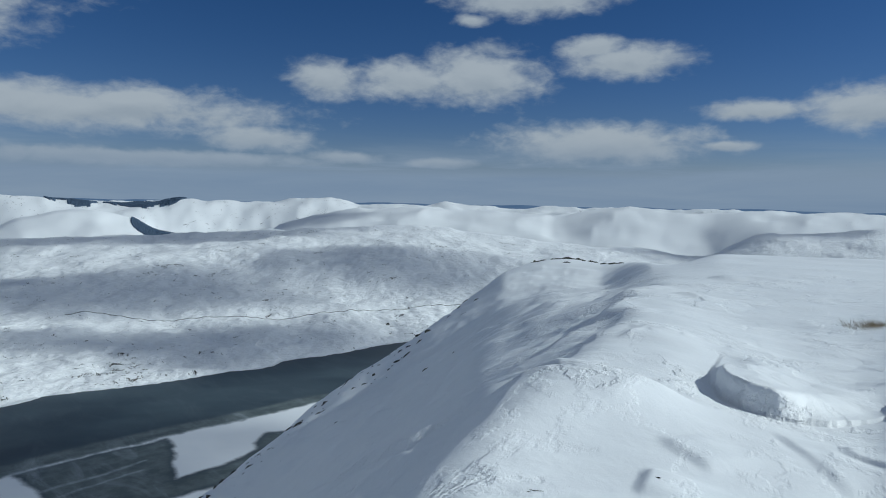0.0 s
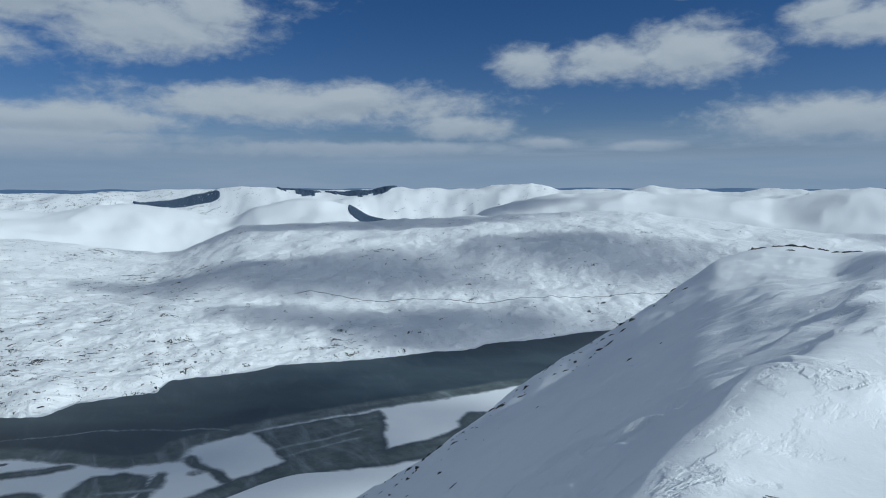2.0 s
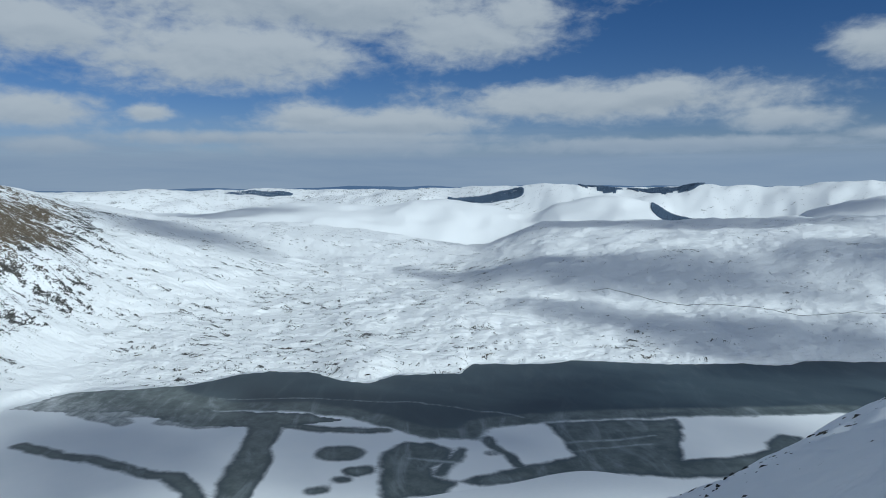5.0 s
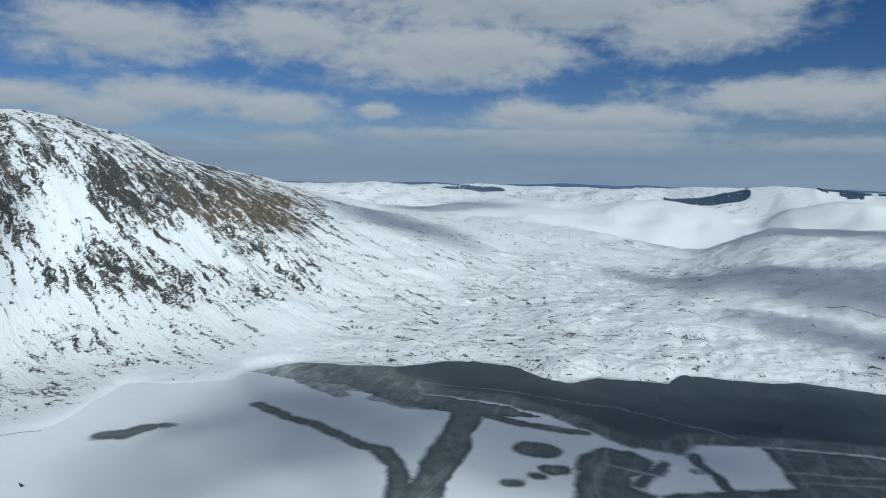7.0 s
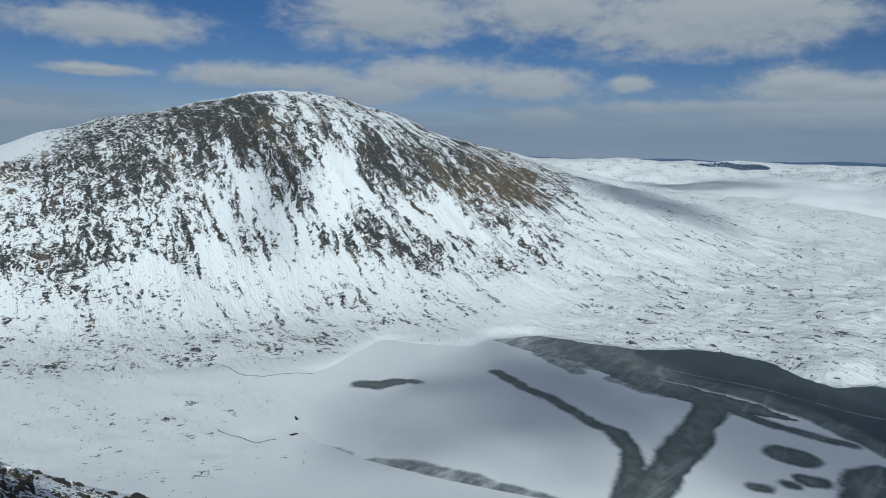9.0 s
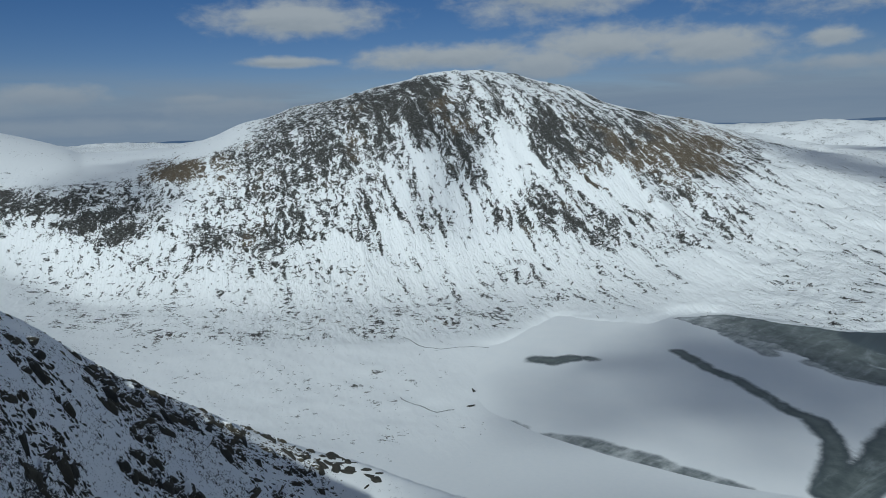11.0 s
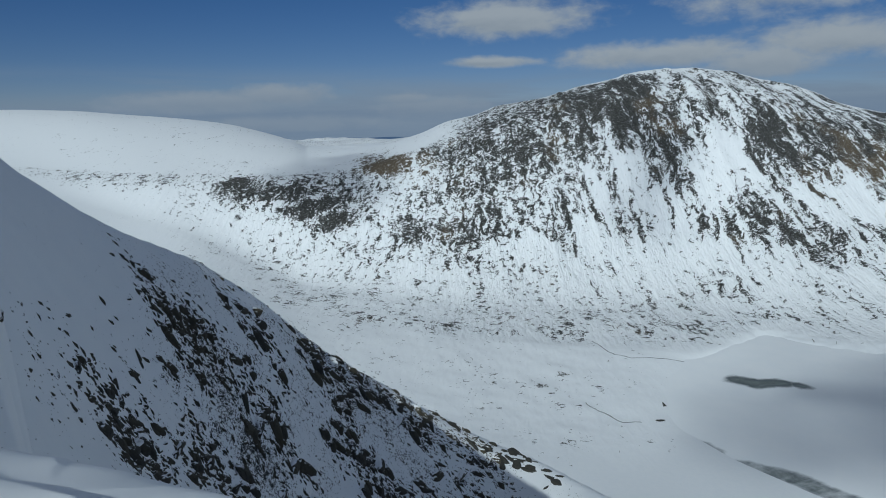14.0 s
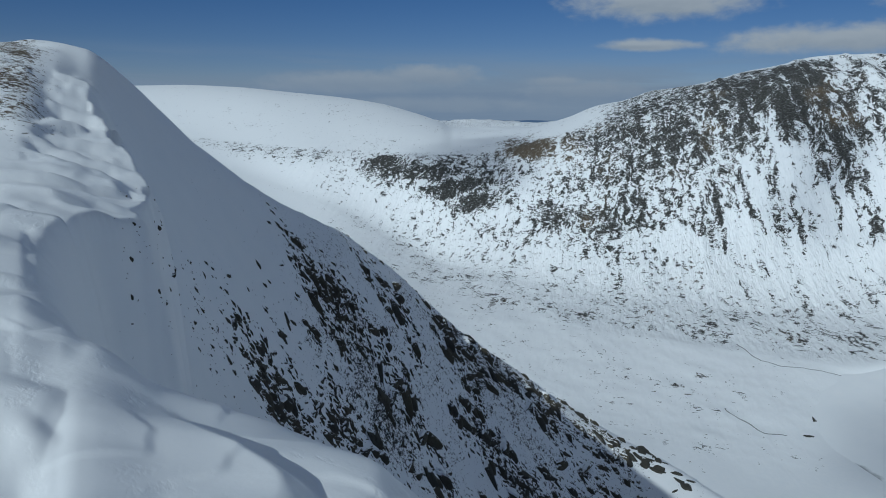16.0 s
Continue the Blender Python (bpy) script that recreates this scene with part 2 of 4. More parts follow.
def hermite(x0, x1, y0, y1, m0, m1, x):
    h = x1 - x0
    t = (x - x0) / h
    return (y0 * (1 + 2 * t) * (1 - t) ** 2 + m0 * h * t * (1 - t) ** 2 + y1 * t * t * (3 - 2 * t) + m1 * h * t * t * (t - 1))


def curve(knots, az):
    """A smooth curve through knots (bearing, value), round the whole circle."""
    k = np.array(sorted(knots), float)
    kx = np.concatenate([k[:, 0] - 360, k[:, 0], k[:, 0] + 360])
    ky = np.tile(k[:, 1], 3)
    m = slopes(kx, ky)
    i = np.clip(np.searchsorted(kx, az) - 1, 0, len(kx) - 2)
    return hermite(kx[i], kx[i + 1], ky[i], ky[i + 1], m[i], m[i + 1], az)


def at_angle(r, el):
    return EYE + r * np.tan(np.radians(el))


def inside(poly, x, y):
    """Signed distance to a polygon's edge, positive inside."""
    dist, odd = np.full(x.shape, 1e9), np.zeros(x.shape, bool)
    for (x0, y0), (x1, y1) in zip(poly, poly[1:] + poly[:1]):
        dist = np.minimum(dist, to_segment(x, y, x0, y0, x1, y1))
        cross = (y0 > y) != (y1 > y)
        odd ^= cross & (x < (x1 - x0) * (y - y0) / (y1 - y0 + 1e-9) + x0)
    return np.where(odd, dist, -dist)


def to_segment(x, y, x0, y0, x1, y1):
    dx, dy = x1 - x0, y1 - y0
    t = np.clip(((x - x0) * dx + (y - y0) * dy) / (dx * dx + dy * dy + 1e-9), 0, 1)
    return np.hypot(x - x0 - t * dx, y - y0 - t * dy)


# Break lines of the land, from the ridge outwards. Each has (bearing, distance) knots and (bearing, angle above the eye's level)
# or (bearing, height) knots.
LIP_R = [(-180, 4), (-60, 4), (-20, 4), (0, 3.4), (20, 2.6), (60, 2.3), (95, 3.0), (105, 4.3), (119, 4.9), (126, 5.3), (133, 5.7), (142, 6.0), (148, 6.0), (160, 5.6)]
LIP_Z = [(-180, 198.2), (-60, 198.4), (-20, 198.35), (0, 198.3), (20, 198.25), (60, 198.2), (95, 197.86), (105, 197.06), (119, 197.06), (126, 197.29), (133, 197.42), (142, 197.67), (148, 197.96), (165, 198.25)]
HOLLOW_R = [(-180, 25), (-20, 26), (0, 25), (60, 27), (85, 42), (95, 62), (104, 76), (114, 70), (124, 60), (134, 46), (142, 30), (150, 20), (160, 20)]
HOLLOW_A = [(-180, -4), (-60, -5), (-33, -6.2), (-24, -6.4), (-18.4, -6.6), (-12, -8.0), (-5, -10.2), (1, -13.8), (8.4, -18.4), (19, -25.2), (30, -32),
            (60, -37), (95, -39), (104, -37), (119, -33), (126, -29.5), (134, -25.5), (142, -20.5), (146.8, -17.5), (148.4, -10.5), (151, -6), (165, -4.6)]
BROW_R = [(-180, 85), (-60, 110), (-33, 110), (-22, 105), (-18.4, 90), (-15, 140), (-10, 150), (-5, 130), (1, 110), (8.4, 95), (19, 72), (30, 60), (60, 58),
          (85, 75), (96, 98), (104, 108), (114, 100), (124, 88), (134, 76), (141, 70), (146, 66), (152, 65), (165, 70)]
BROW_A = [(-180, 1), (-60, -3), (-32.7, -4.44), (-26.8, -4.56), (-22.1, -4.64), (-18.4, -5.83), (-15, -6.12), (-10.1, -5.63), (-5.5, -6.78), (-3.2, -8.65),
          (1, -11.9), (3.8, -14.0), (8.4, -16.6), (14.8, -20.8), (18.8, -23.2), (25.8, -25.8), (35, -30), (60, -36), (85, -32.8), (90.1, -30.4), (95.9, -28.4), (104.1, -25.4),
          (109.1, -23.4), (114.2, -20.6), (119.1, -17.3), (123.9, -13.0), (128.6, -9.5), (133.9, -6.4), (137.2, -4.1), (141.1, -0.7), (143.3, 1.6), (146.4, 4.3),
          (151.5, 4.8), (165, 4)]
SCREE_R = [(-180, 400), (-36, 420), (-10, 330), (0, 300), (100, 300), (130, 310), (160, 400)]
SCREE_Z = [(-180, 150), (-60, 120), (-25, 100), (-10, 60), (0, 25), (95, 20), (120, 45), (135, 90), (150, 150)]
NEAR_R = [(-180, 600), (-36, 560), (0, 470), (20.8, 455), (28, 462), (36, 432), (50, 400), (68, 375), (76, 387), (84, 416), (91, 462), (97, 470), (120, 470), (140, 520)]
NEAR_Z = [(-180, 140), (-36, 60), (-8, 20), (2, 1), (20, 0.5), (88, 0.5), (95, 4), (110, 12), (125, 30), (140, 90), (155, 140)]
FAR_R = [(-180, 900), (-36, 1000), (-10, 960), (1.4, 937), (4.7, 908), (8.4, 859), (13, 826), (13.8, 806), (17.5, 787), (21.6, 765), (25.6, 757), (29, 757),
         (33, 735), (38.4, 726), (39.6, 693), (44.6, 691), (47.4, 667), (49.8, 685), (52.2, 717), (56.8, 727), (61.3, 707), (64.8, 712), (69.8, 728), (73.3, 712),
         (76, 679), (79, 682), (82.7, 696), (84.7, 661), (88, 608), (91, 600), (105, 590), (120, 640), (135, 800)]
FAR_Z = [(-180, 130), (-36, 30), (-10, 6), (0, 0.5), (85, 0.5), (90, 2), (104, 9), (113, 16), (120, 24), (130, 60), (150, 130)]
FOOT_R = [(-180, 1100), (-36, 1150), (0, 1080), (30, 1000), (50, 900), (60, 830), (74, 770), (90, 730), (104, 690), (113, 720), (120, 770), (130, 880), (150, 1100)]
FOOT_A = [(-180, -4), (-60, -6), (-36, -7.5), (-10, -9), (10, -9.2), (30, -9.8), (45, -10.8), (58, -12.6), (67, -13.4), (75, -13.8), (90, -14.6), (104, -15.2), (113, -14),
          (120, -12.6), (130, -7.4), (150, -2)]
EDGE_R = [(-180, 1300), (-36, 1350), (40, 1300), (52, 1300), (62, 1210), (70, 1190), (80, 1110), (90, 1040), (100, 1000), (105, 980), (112, 960), (120, 950), (130, 1000), (150, 1250)]
EDGE_A = [(-180, -3), (-36, -4.5), (-20, -5.6), (-10, -5.2), (5, -4.4), (20, -5), (32, -5.6), (40, -7.4), (52, -6.3), (62, -4.6), (70, -2.3), (80, 0.9), (86, 2.6), (90, 3.0), (94, 2.7),
          (100, 1.4), (105, -0.2), (112, -2.4), (118, -3.7), (126, -3.6), (135, -3.0), (150, -1)]
CREST_R = [(-180, 1700), (0, 1700), (33, 1700), (41, 1640), (52, 1600), (62, 1560), (70, 1400), (80, 1240), (90, 1130), (100, 1110), (108, 1130), (117, 1200), (126, 1450), (143, 1600)]
CREST_A = [(-180, -2), (-60, -2), (-33, -2.1), (-25, -2.6), (-20.3, -4.6), (-15.8, -3.95), (-10, -3.84), (-5.4, -3.49), (2, -2.78), (8.5, -2.95), (15.2, -3.25), (20.6, -3.5), (27, -3.6),
           (32, -3.7), (35.5, -4.9), (38, -5.6), (41.5, -5.3), (47.6, -4.2), (52.3, -3.75), (57.7, -3.4), (62.5, -2.9), (68.3, -1.7), (72.0, -0.65), (75.3, 0.0), (77.5, 0.55), (79.2, 1.08), (81.7, 2.2),
           (83.8, 2.75), (86.3, 3.5), (89.9, 3.94), (92.8, 3.85), (95.1, 3.28), (97.0, 2.95), (99.5, 2.25), (101.4, 1.85), (103.8, 1.5), (105.9, 0.78), (107.8, 0.4), (110.3, -0.6), (113.7, -1.45), (117.0, -1.58),
           (119.2, -1.45), (120.4, -0.95), (121.4, -0.58), (123.9, 0.15), (125.0, 0.42), (128.4, 0.92), (132.2, 1.26), (136.2, 1.6), (139.8, 1.7), (143.3, 1.6), (160, 1)]
HILLS_A = [(-180, -1), (-32.2, -1.1), (-24, -0.8), (-20.3, -1.1), (-14.4, -0.83), (-9.1, -1.48), (-8.1, -1.3), (-4.5, -1.06), (-0.8, -1.4), (2, -1.11), (6.7, -1.3), (12.1, -2.3),
           (14.7, -3.1), (19.8, -3.4), (21.6, -3.3), (24.5, -1.95), (27, -1.4), (31.2, -1.9), (33.6, -2.85), (37.5, -2.2), (41.6, -1.92), (46.7, -2.15), (53.2, -2.1), (62.5, -2.5), (75, -2)]
RANGE_A = [(-180, -1), (-30, -1.3), (-10, -1.4), (2, -1.0), (6.7, -1.1), (8.5, -0.72), (13, -0.85), (18.1, -0.78), (22.9, -0.88), (26.1, -1.1), (28.7, -0.82), (32.1, -0.85), (35.7, -1.2),
           (40.2, -1.5), (43.5, -0.95), (47.2, -1.4), (55.9, -1.3), (62.9, -0.95), (67, -0.66), (80, -0.9)]


def break_lines(az):
    """Distances and heights of the break lines at the bearings az."""
    one = np.ones_like(az)
    crest_r, crest_a = curve(CREST_R, az), curve(CREST_A, az)
    hills, rng = curve(HILLS_A, az), curve(RANGE_A, az)
    near_r, far_r = curve(NEAR_R, az), curve(FAR_R, az)
    near_z, far_z = curve(NEAR_Z, az), curve(FAR_Z, az)
    bed = rise(az, -8, 2) * rise(-az, -92, -86)
    lip_r, lip_z, hollow_r = curve(LIP_R, az), curve(LIP_Z, az), curve(HOLLOW_R, az)
    lip_r = lip_r * (1 + 0.10 * fractal(az * 0.16, az * 0, 2, 0.4, 81) * rise(az, 138, 146))
    hollow_z = at_angle(hollow_r, curve(HOLLOW_A, az))
    lee = (hollow_z - lip_z) / (hollow_r - lip_r) * (0.9 + 0.5 * rise(az, 20, 40) * rise(-az, -147, -142))
    brow_r = curve(BROW_R, az)
    brow_z = at_angle(brow_r, curve(BROW_A, az))
    rows = [
        (0.05 * one, 198.35 * one),
        (lip_r, lip_z),
        (lip_r * 1.3 + 0.4, lip_z + lee * (lip_r * 0.3 + 0.4)),
        (hollow_r, hollow_z),
        (brow_r, brow_z),
        (brow_r * 1.06, brow_z + brow_r * 0.06 * 1.15 * (curve(SCREE_Z, az) - brow_z) / (curve(SCREE_R, az) - brow_r)),
        (curve(SCREE_R, az), curve(SCREE_Z, az)),
        (near_r, near_z),
        (near_r + 25, near_z - 2.5 * bed),
        (far_r - 7, far_z - 2.5 * bed),
        (far_r, far_z),
        (curve(FOOT_R, az), at_angle(curve(FOOT_R, az), curve(FOOT_A, az))),
        (curve(EDGE_R, az), at_angle(curve(EDGE_R, az), curve(EDGE_A, az))),
        (crest_r, at_angle(crest_r, crest_a)),
        (crest_r + 330, at_angle(crest_r + 330, np.minimum(crest_a, 1) - 1.6)),
        (2600 * one, at_angle(2600, hills)),
        (3050 * one, at_angle(3050, hills - 1.0)),
        (3600 * one, at_angle(3600, rng)),
        (4050 * one, at_angle(4050, rng - 0.7)),
        (4600 * one, at_angle(4600, -0.88) + 9 * fractal(az * 0.3, az * 0, 4, 0.6, 5)),
        (4960 * one, at_angle(4960, -1.6 * one)),
    ]
    return np.stack([r for r, _ in rows], -1), np.stack([z for _, z in rows], -1)


FOCUS = (-3200.0, -1000.0)        # the mountain's gullies run away from here
az_fine = np.concatenate([np.arange(-38.0, 58.0, 0.16), np.arange(58.0, 126.0, 0.1), np.arange(126.0, 156.01, 0.16)])
az_rest = np.arange(156.0 + 2.6, 322.0 - 1.0, 2.6)
AZ = np.concatenate([az_fine, az_rest])
AZ_WRAPPED = np.where(AZ > 180, AZ - 360, AZ)


def steps(lo, hi, ratio):
    return lo * ratio ** np.arange(int(math.log(hi / lo) / math.log(ratio)))


RINGS = np.concatenate([[0.05, 0.3], steps(0.6, 2.8, 1.021), steps(2.8, 6.6, 1.0105), steps(6.6, 9.2, 1.0035), steps(9.2, 20, 1.0105), steps(20, 400, 1.018), steps(400, 680, 1.008), steps(680, 1280, 1.0038), steps(1280, 4950, 1.011), [4955.0]])
LINE_R, LINE_Z = break_lines(AZ_WRAPPED)
TANGENT = slopes(LINE_R, LINE_Z)
grid_r = np.broadcast_to(RINGS, (len(AZ), len(RINGS)))
seg = np.stack([np.clip(np.searchsorted(LINE_R[i], RINGS) - 1, 0, LINE_R.shape[1] - 2) for i in range(len(AZ))])
pick = lambda a, k: np.take_along_axis(a, seg + k, 1)
Z = hermite(pick(LINE_R, 0), pick(LINE_R, 1), pick(LINE_Z, 0), pick(LINE_Z, 1), pick(TANGENT, 0), pick(TANGENT, 1), grid_r)
A2 = np.broadcast_to(AZ_WRAPPED[:, None], grid_r.shape)
X, Y = -grid_r * np.sin(np.radians(A2)), grid_r * np.cos(np.radians(A2))
line = lambda k: LINE_R[:, k][:, None]
up_face = np.clip((grid_r - line(11)) / (line(13) - line(11)), -1, 2)          # 0 at the foot of the hill, 1 at its crest
theta = np.arctan2(Y - FOCUS[1], X - FOCUS[0])
rho = np.hypot(X - FOCUS[0], Y - FOCUS[1])
U, V = theta * 2250.0, rho

# relief
face = rise(A2, 57, 72) * rise(-A2, -146, -136) * rise(up_face, 0.0, 0.2) * rise(-up_face, -1.02, -0.9)
left = rise(A2, 104, 112)
below_edge = rise(line(12) * 1.02 - grid_r, -8, 20)
rough = face * (1 - left * (1 - below_edge))
gully = 1 - np.abs(fractal(U / 48, V / 260, 3, 0.4, 3))
Z = Z + rough * (gully - 0.62) * 6.5 * (1 - 0.75 * rise(A2, 98, 108)) + rough * fractal(U / 11, V / 20, 4, 0.75, 8) * (1 - 0.5 * left) * (0.45 + 1.1 * rise(up_face, 0.2, 0.7))
moor = rise(grid_r - line(10), 2, 14) * rise(grid_r, 600, 640) * rise(-grid_r, -1900, -1650) * rise(-A2, -80, -62) * rise(Z, 0.3, 1.5)
Z = Z + moor * rise(Z, 0.2, 7.0) * (fractal(U / 70, V / 120, 3, 0.5, 4) * 5.5 + fractal(U / 28, V / 40, 4, 0.6, 6) * 3.0 + fractal(U / 8, V / 15, 3, 0.6, 7) * 0.8)
shore = rise(grid_r - line(10), -9, -2) * rise(line(10) + 45 - grid_r, 0, 30) * rise(A2, -6, 2) * rise(-A2, -90, -84)
Z = Z + shore * (fractal(X / 22, Y / 22, 3, 0.55, 17) * 0.9 + fractal(X / 7, Y / 7, 2, 0.5, 18) * 0.5)
plain = rise(A2, 84, 94) * rise(grid_r, 330, 430) * rise(-grid_r, -820, -700)
Z = Z + plain * fractal(X / 45, Y / 45, 4, 0.5, 9) * 1.3
far_mask = rise(grid_r, 1900, 2300)
Z = Z + far_mask * (fractal(X / 420, Y / 420, 5, 0.55, 12) * 11 - np.abs(fractal(X / 260, Y / 260, 3, 0.5, 15)) * 14)
Z = Z + rise(grid_r, 3000, 3400) * rise(-grid_r, -4700, -4450) * fractal(X / 330, Y / 330, 4, 0.55, 16) * 16
slope_mask = rise(grid_r, 25, 60) * rise(-grid_r, -360, -250)
Z = Z + slope_mask * (fractal(X / 16, Y / 16, 4, 0.55, 14) - 0.5) * (0.25 + 0.45 * rise(A2, 40, 90))
Z = Z - 2.6 * np.exp(-((grid_r - 0.54 * line(4)) / (0.2 * line(4))) ** 2) * rise(A2, -17, -12.5) * rise(-A2, -30, 4)
on_flank = rise(grid_r, 10, 20) * rise(-grid_r, -112, -92) * rise(A2, -20, -12) * rise(-A2, -48, -34)
near_mask = rise(-grid_r, -60, -12) * rise(grid_r, 0.8, 2.6)


def drifts(x, y, length, turn, seed):
    """Overlapping wind drifts: each rises gently and breaks off in a curved lee step."""
    ca, sa = math.cos(radians(turn)), math.sin(radians(turn))
    along, across = (x * ca + y * sa) / length, (-x * sa + y * ca) / length
    t = along + 0.9 * fractal(across * 0.7, along * 0.35, 3, 0.5, seed)
    f = t - np.floor(t)
    saw = np.where(f < 0.8, f / 0.8, 1 - rise(f, 0.8, 1.0))
    return saw * (0.4 + 0.6 * rise(fractal(across * 0.5, along * 0.5, 2, 0.5, seed + 1), -0.3, 0.4))


Z = Z + near_mask * (fractal(X / 3.2, Y / 2.2, 4, 0.5, 21) * 0.06 + drifts(X, Y, 3.4, 118, 23) * 0.26 * rise(fractal(X / 5, Y / 5, 2, 0.5, 29), -0.1, 0.5)
                     + drifts(X, Y, 0.8, 140, 25) * 0.05 * rise(-grid_r, -16, -9) * rise(fractal(X / 2.5, Y / 2.5, 2, 0.5, 27), 0.0, 0.5))
# wind ribs on the lee flank of the spur
Z = Z + on_flank * (drifts(X, Y, 6.0, 75, 95) * 0.34 + fractal(X / 2.6, Y / 5, 3, 0.55, 96) * 0.12 - 0.22)
# the crest runs ahead from the feet and falls off to the loch's side
crest_az = np.interp(grid_r, [2.5, 4, 5, 6.05, 8, 10.5, 16, 21.6, 27, 40, 60], [10, 4, -0.8, -6.2, -10.3, -12.4, -13.8, -14.8, -17, -18.4, -18.4])
off = np.radians(A2 - crest_az) * grid_r + 0.35 * fractal(grid_r / 2.2, 0 * grid_r, 2, 0.5, 71) * rise(grid_r, 3, 6)
on_crest = rise(grid_r, 2.6, 4.0) * rise(-grid_r, -34, -16) * rise(A2, -40, -30) * rise(-A2, -60, -35)
lee_side = rise(A2, -22, -19) * rise(-A2, -60, -35)
drop_by = np.interp(grid_r, [2.8, 4, 6, 10, 16, 25, 40, 60, 80], [0, 0.2, 0.4, 0.7, 0.8, 0.7, 0.5, 0.2, 0])
drop_in = np.interp(grid_r, [2.8, 10, 20, 40, 80], [0.6, 2.0, 4.0, 7.0, 9.0])
Z = Z - lee_side * drop_by * (1 - np.exp(-np.maximum(off, 0) / drop_in)) + on_crest * 0.08 * np.exp(-((off + 0.25) / 0.45) ** 2)
Z = Z - on_crest * 0.42 * rise(-off, 0.0, 3.4)
Z = Z + on_crest * rise(off, 0.3, 0.9) * rise(-off, -3.5, -2.0) * drifts(X, Y, 1.5, 75, 73) * 0.10
# a wind-cut step beyond the crest: a short steep face, then thin worn layers one above another
STEP = [(4.5, 11.2), (4.0, 10.2), (3.5, 9.2), (3.2, 8.4), (3.05, 7.8), (3.12, 7.42), (3.4, 7.22), (3.9, 7.18), (4.5, 7.35), (5.3, 7.9)]
wob = 0.02 * fractal(X / 0.8, Y / 0.8, 2, 0.5, 45)
front = np.minimum.reduce([to_segment(X, Y, *p0, *p1) for p0, p1 in zip(STEP, STEP[1:])]) + wob
deep_in = inside(STEP + [(8.5, 9.5), (8.5, 13.0), (4.8, 13.0)], X, Y) > 0
level = (front + 0.25 * fractal(X / 1.6, Y / 0.8, 3, 0.5, 46)) / (0.26 + 0.14 * fractal(X / 2.4, Y / 2.4, 2, 0.5, 48))
layers_up = np.floor(level) + rise(level - np.floor(level), 0.62, 1.0)
face_h = np.minimum(np.interp(X, [3.0, 3.7, 4.5, 5.3], [0.24, 0.2, 0.09, 0.0]), np.interp(Y, [7.4, 8.6, 10.0, 11.0], [0.24, 0.2, 0.1, 0.0]))
step_h = face_h * (rise(front, 0.0, 0.10 + 0.55 * rise(X, 3.35, 4.3)) + 0.075 * np.clip(layers_up, 0, 5) * rise(front, 0.15, 0.4))
fade = (1 - rise(front, 0.2, 2.6)) * rise(-X, -5.4, -4.7) * rise(-Y, -11.2, -10.4)
Z = Z + np.where(deep_in, step_h, 0) * fade - 0.3 * face_h * np.exp(-(front / 0.55) ** 2) * fade * ~deep_in


def scarp(way, high, back):
    """A small wind-cut edge: the ground to the right of the way stands higher and runs out behind."""
    dist = np.minimum.reduce([to_segment(X, Y, *p0, *p1) for p0, p1 in zip(way, way[1:])]) + 0.02 * fractal(X / 0.4, Y / 0.4, 2, 0.5, 91)
    (x0, y0), (x1, y1) = way[0], way[-1]
    length = math.hypot(x1 - x0, y1 - y0)
    side = ((X - x0) * (y1 - y0) - (Y - y0) * (x1 - x0)) / length
    lengthways = ((X - x0) * (x1 - x0) + (Y - y0) * (y1 - y0)) / length ** 2
    ends = rise(lengthways, -0.1, 0.25) * rise(-lengthways, -1.1, -0.75)
    return high * rise(side, -0.02, 0.1) * (1 - rise(dist, 0.1, back)) * ends


Z = Z + scarp([(1.95, 5.25), (1.83, 5.48), (1.7, 5.79)], 0.045, 0.8) + scarp([(1.22, 4.69), (1.3, 4.95), (1.45, 5.2)], 0.05, 0.7)
Z = Z + scarp([(2.88, 5.17), (3.0, 5.75), (2.96, 6.47)], 0.035, 1.0) + scarp([(2.69, 10.97), (3.22, 11.95), (3.67, 12.53)], 0.09, 1.6)
# the cornice along the edge
edge_az = np.interp(grid_r, [4.6, 5.4, 6.2, 7.3, 9, 11.6, 14, 16.6, 18.2, 22, 29, 40, 62], [145, 146.3, 147.9, 146.0, 148.2, 149.0, 147.5, 145.4, 141.6, 140.9, 141.4, 144.4, 146.4])
over = np.radians(A2 - edge_az) * grid_r + 0.035 * grid_r ** 0.7 * fractal(X / 1.3, Y / 1.3, 3, 0.55, 49)      # metres inside the edge
brink = np.interp(grid_r, [4, 9, 17, 22, 29, 40, 62], [198.05, 198.05, 198.15, 198.2, 198.65, 201.2, 204.3])
roll = 0.02 * grid_r ** 1.1 * (1 + 0.9 * rise(grid_r, 14, 20) * rise(-grid_r, -48, -36))
corn = rise(grid_r, 4.0, 4.9) * rise(-grid_r, -70, -50) * rise(A2, 132, 136) * rise(-A2, -175, -158)
shelf = brink - roll * (1 - rise(over, 0.0, 5.5 * roll)) ** 2 + 0.05 * grid_r ** 0.5 * drifts(X, Y, 4.5, 150, 41)
Z = Z + corn * rise(over, -0.04 * grid_r ** 0.6, 0.12 * grid_r ** 0.6) * (np.maximum(shelf, Z) - Z)
Z = Z + rise(A2, 119, 126) * rise(-A2, -152, -148) * rise(grid_r, 1.2, 2.2) * rise(-grid_r, -6, -4.5) * (drifts(X, Y, 2.2, 110, 43) * 0.13 + drifts(X, Y, 0.7, 95, 44) * 0.035)

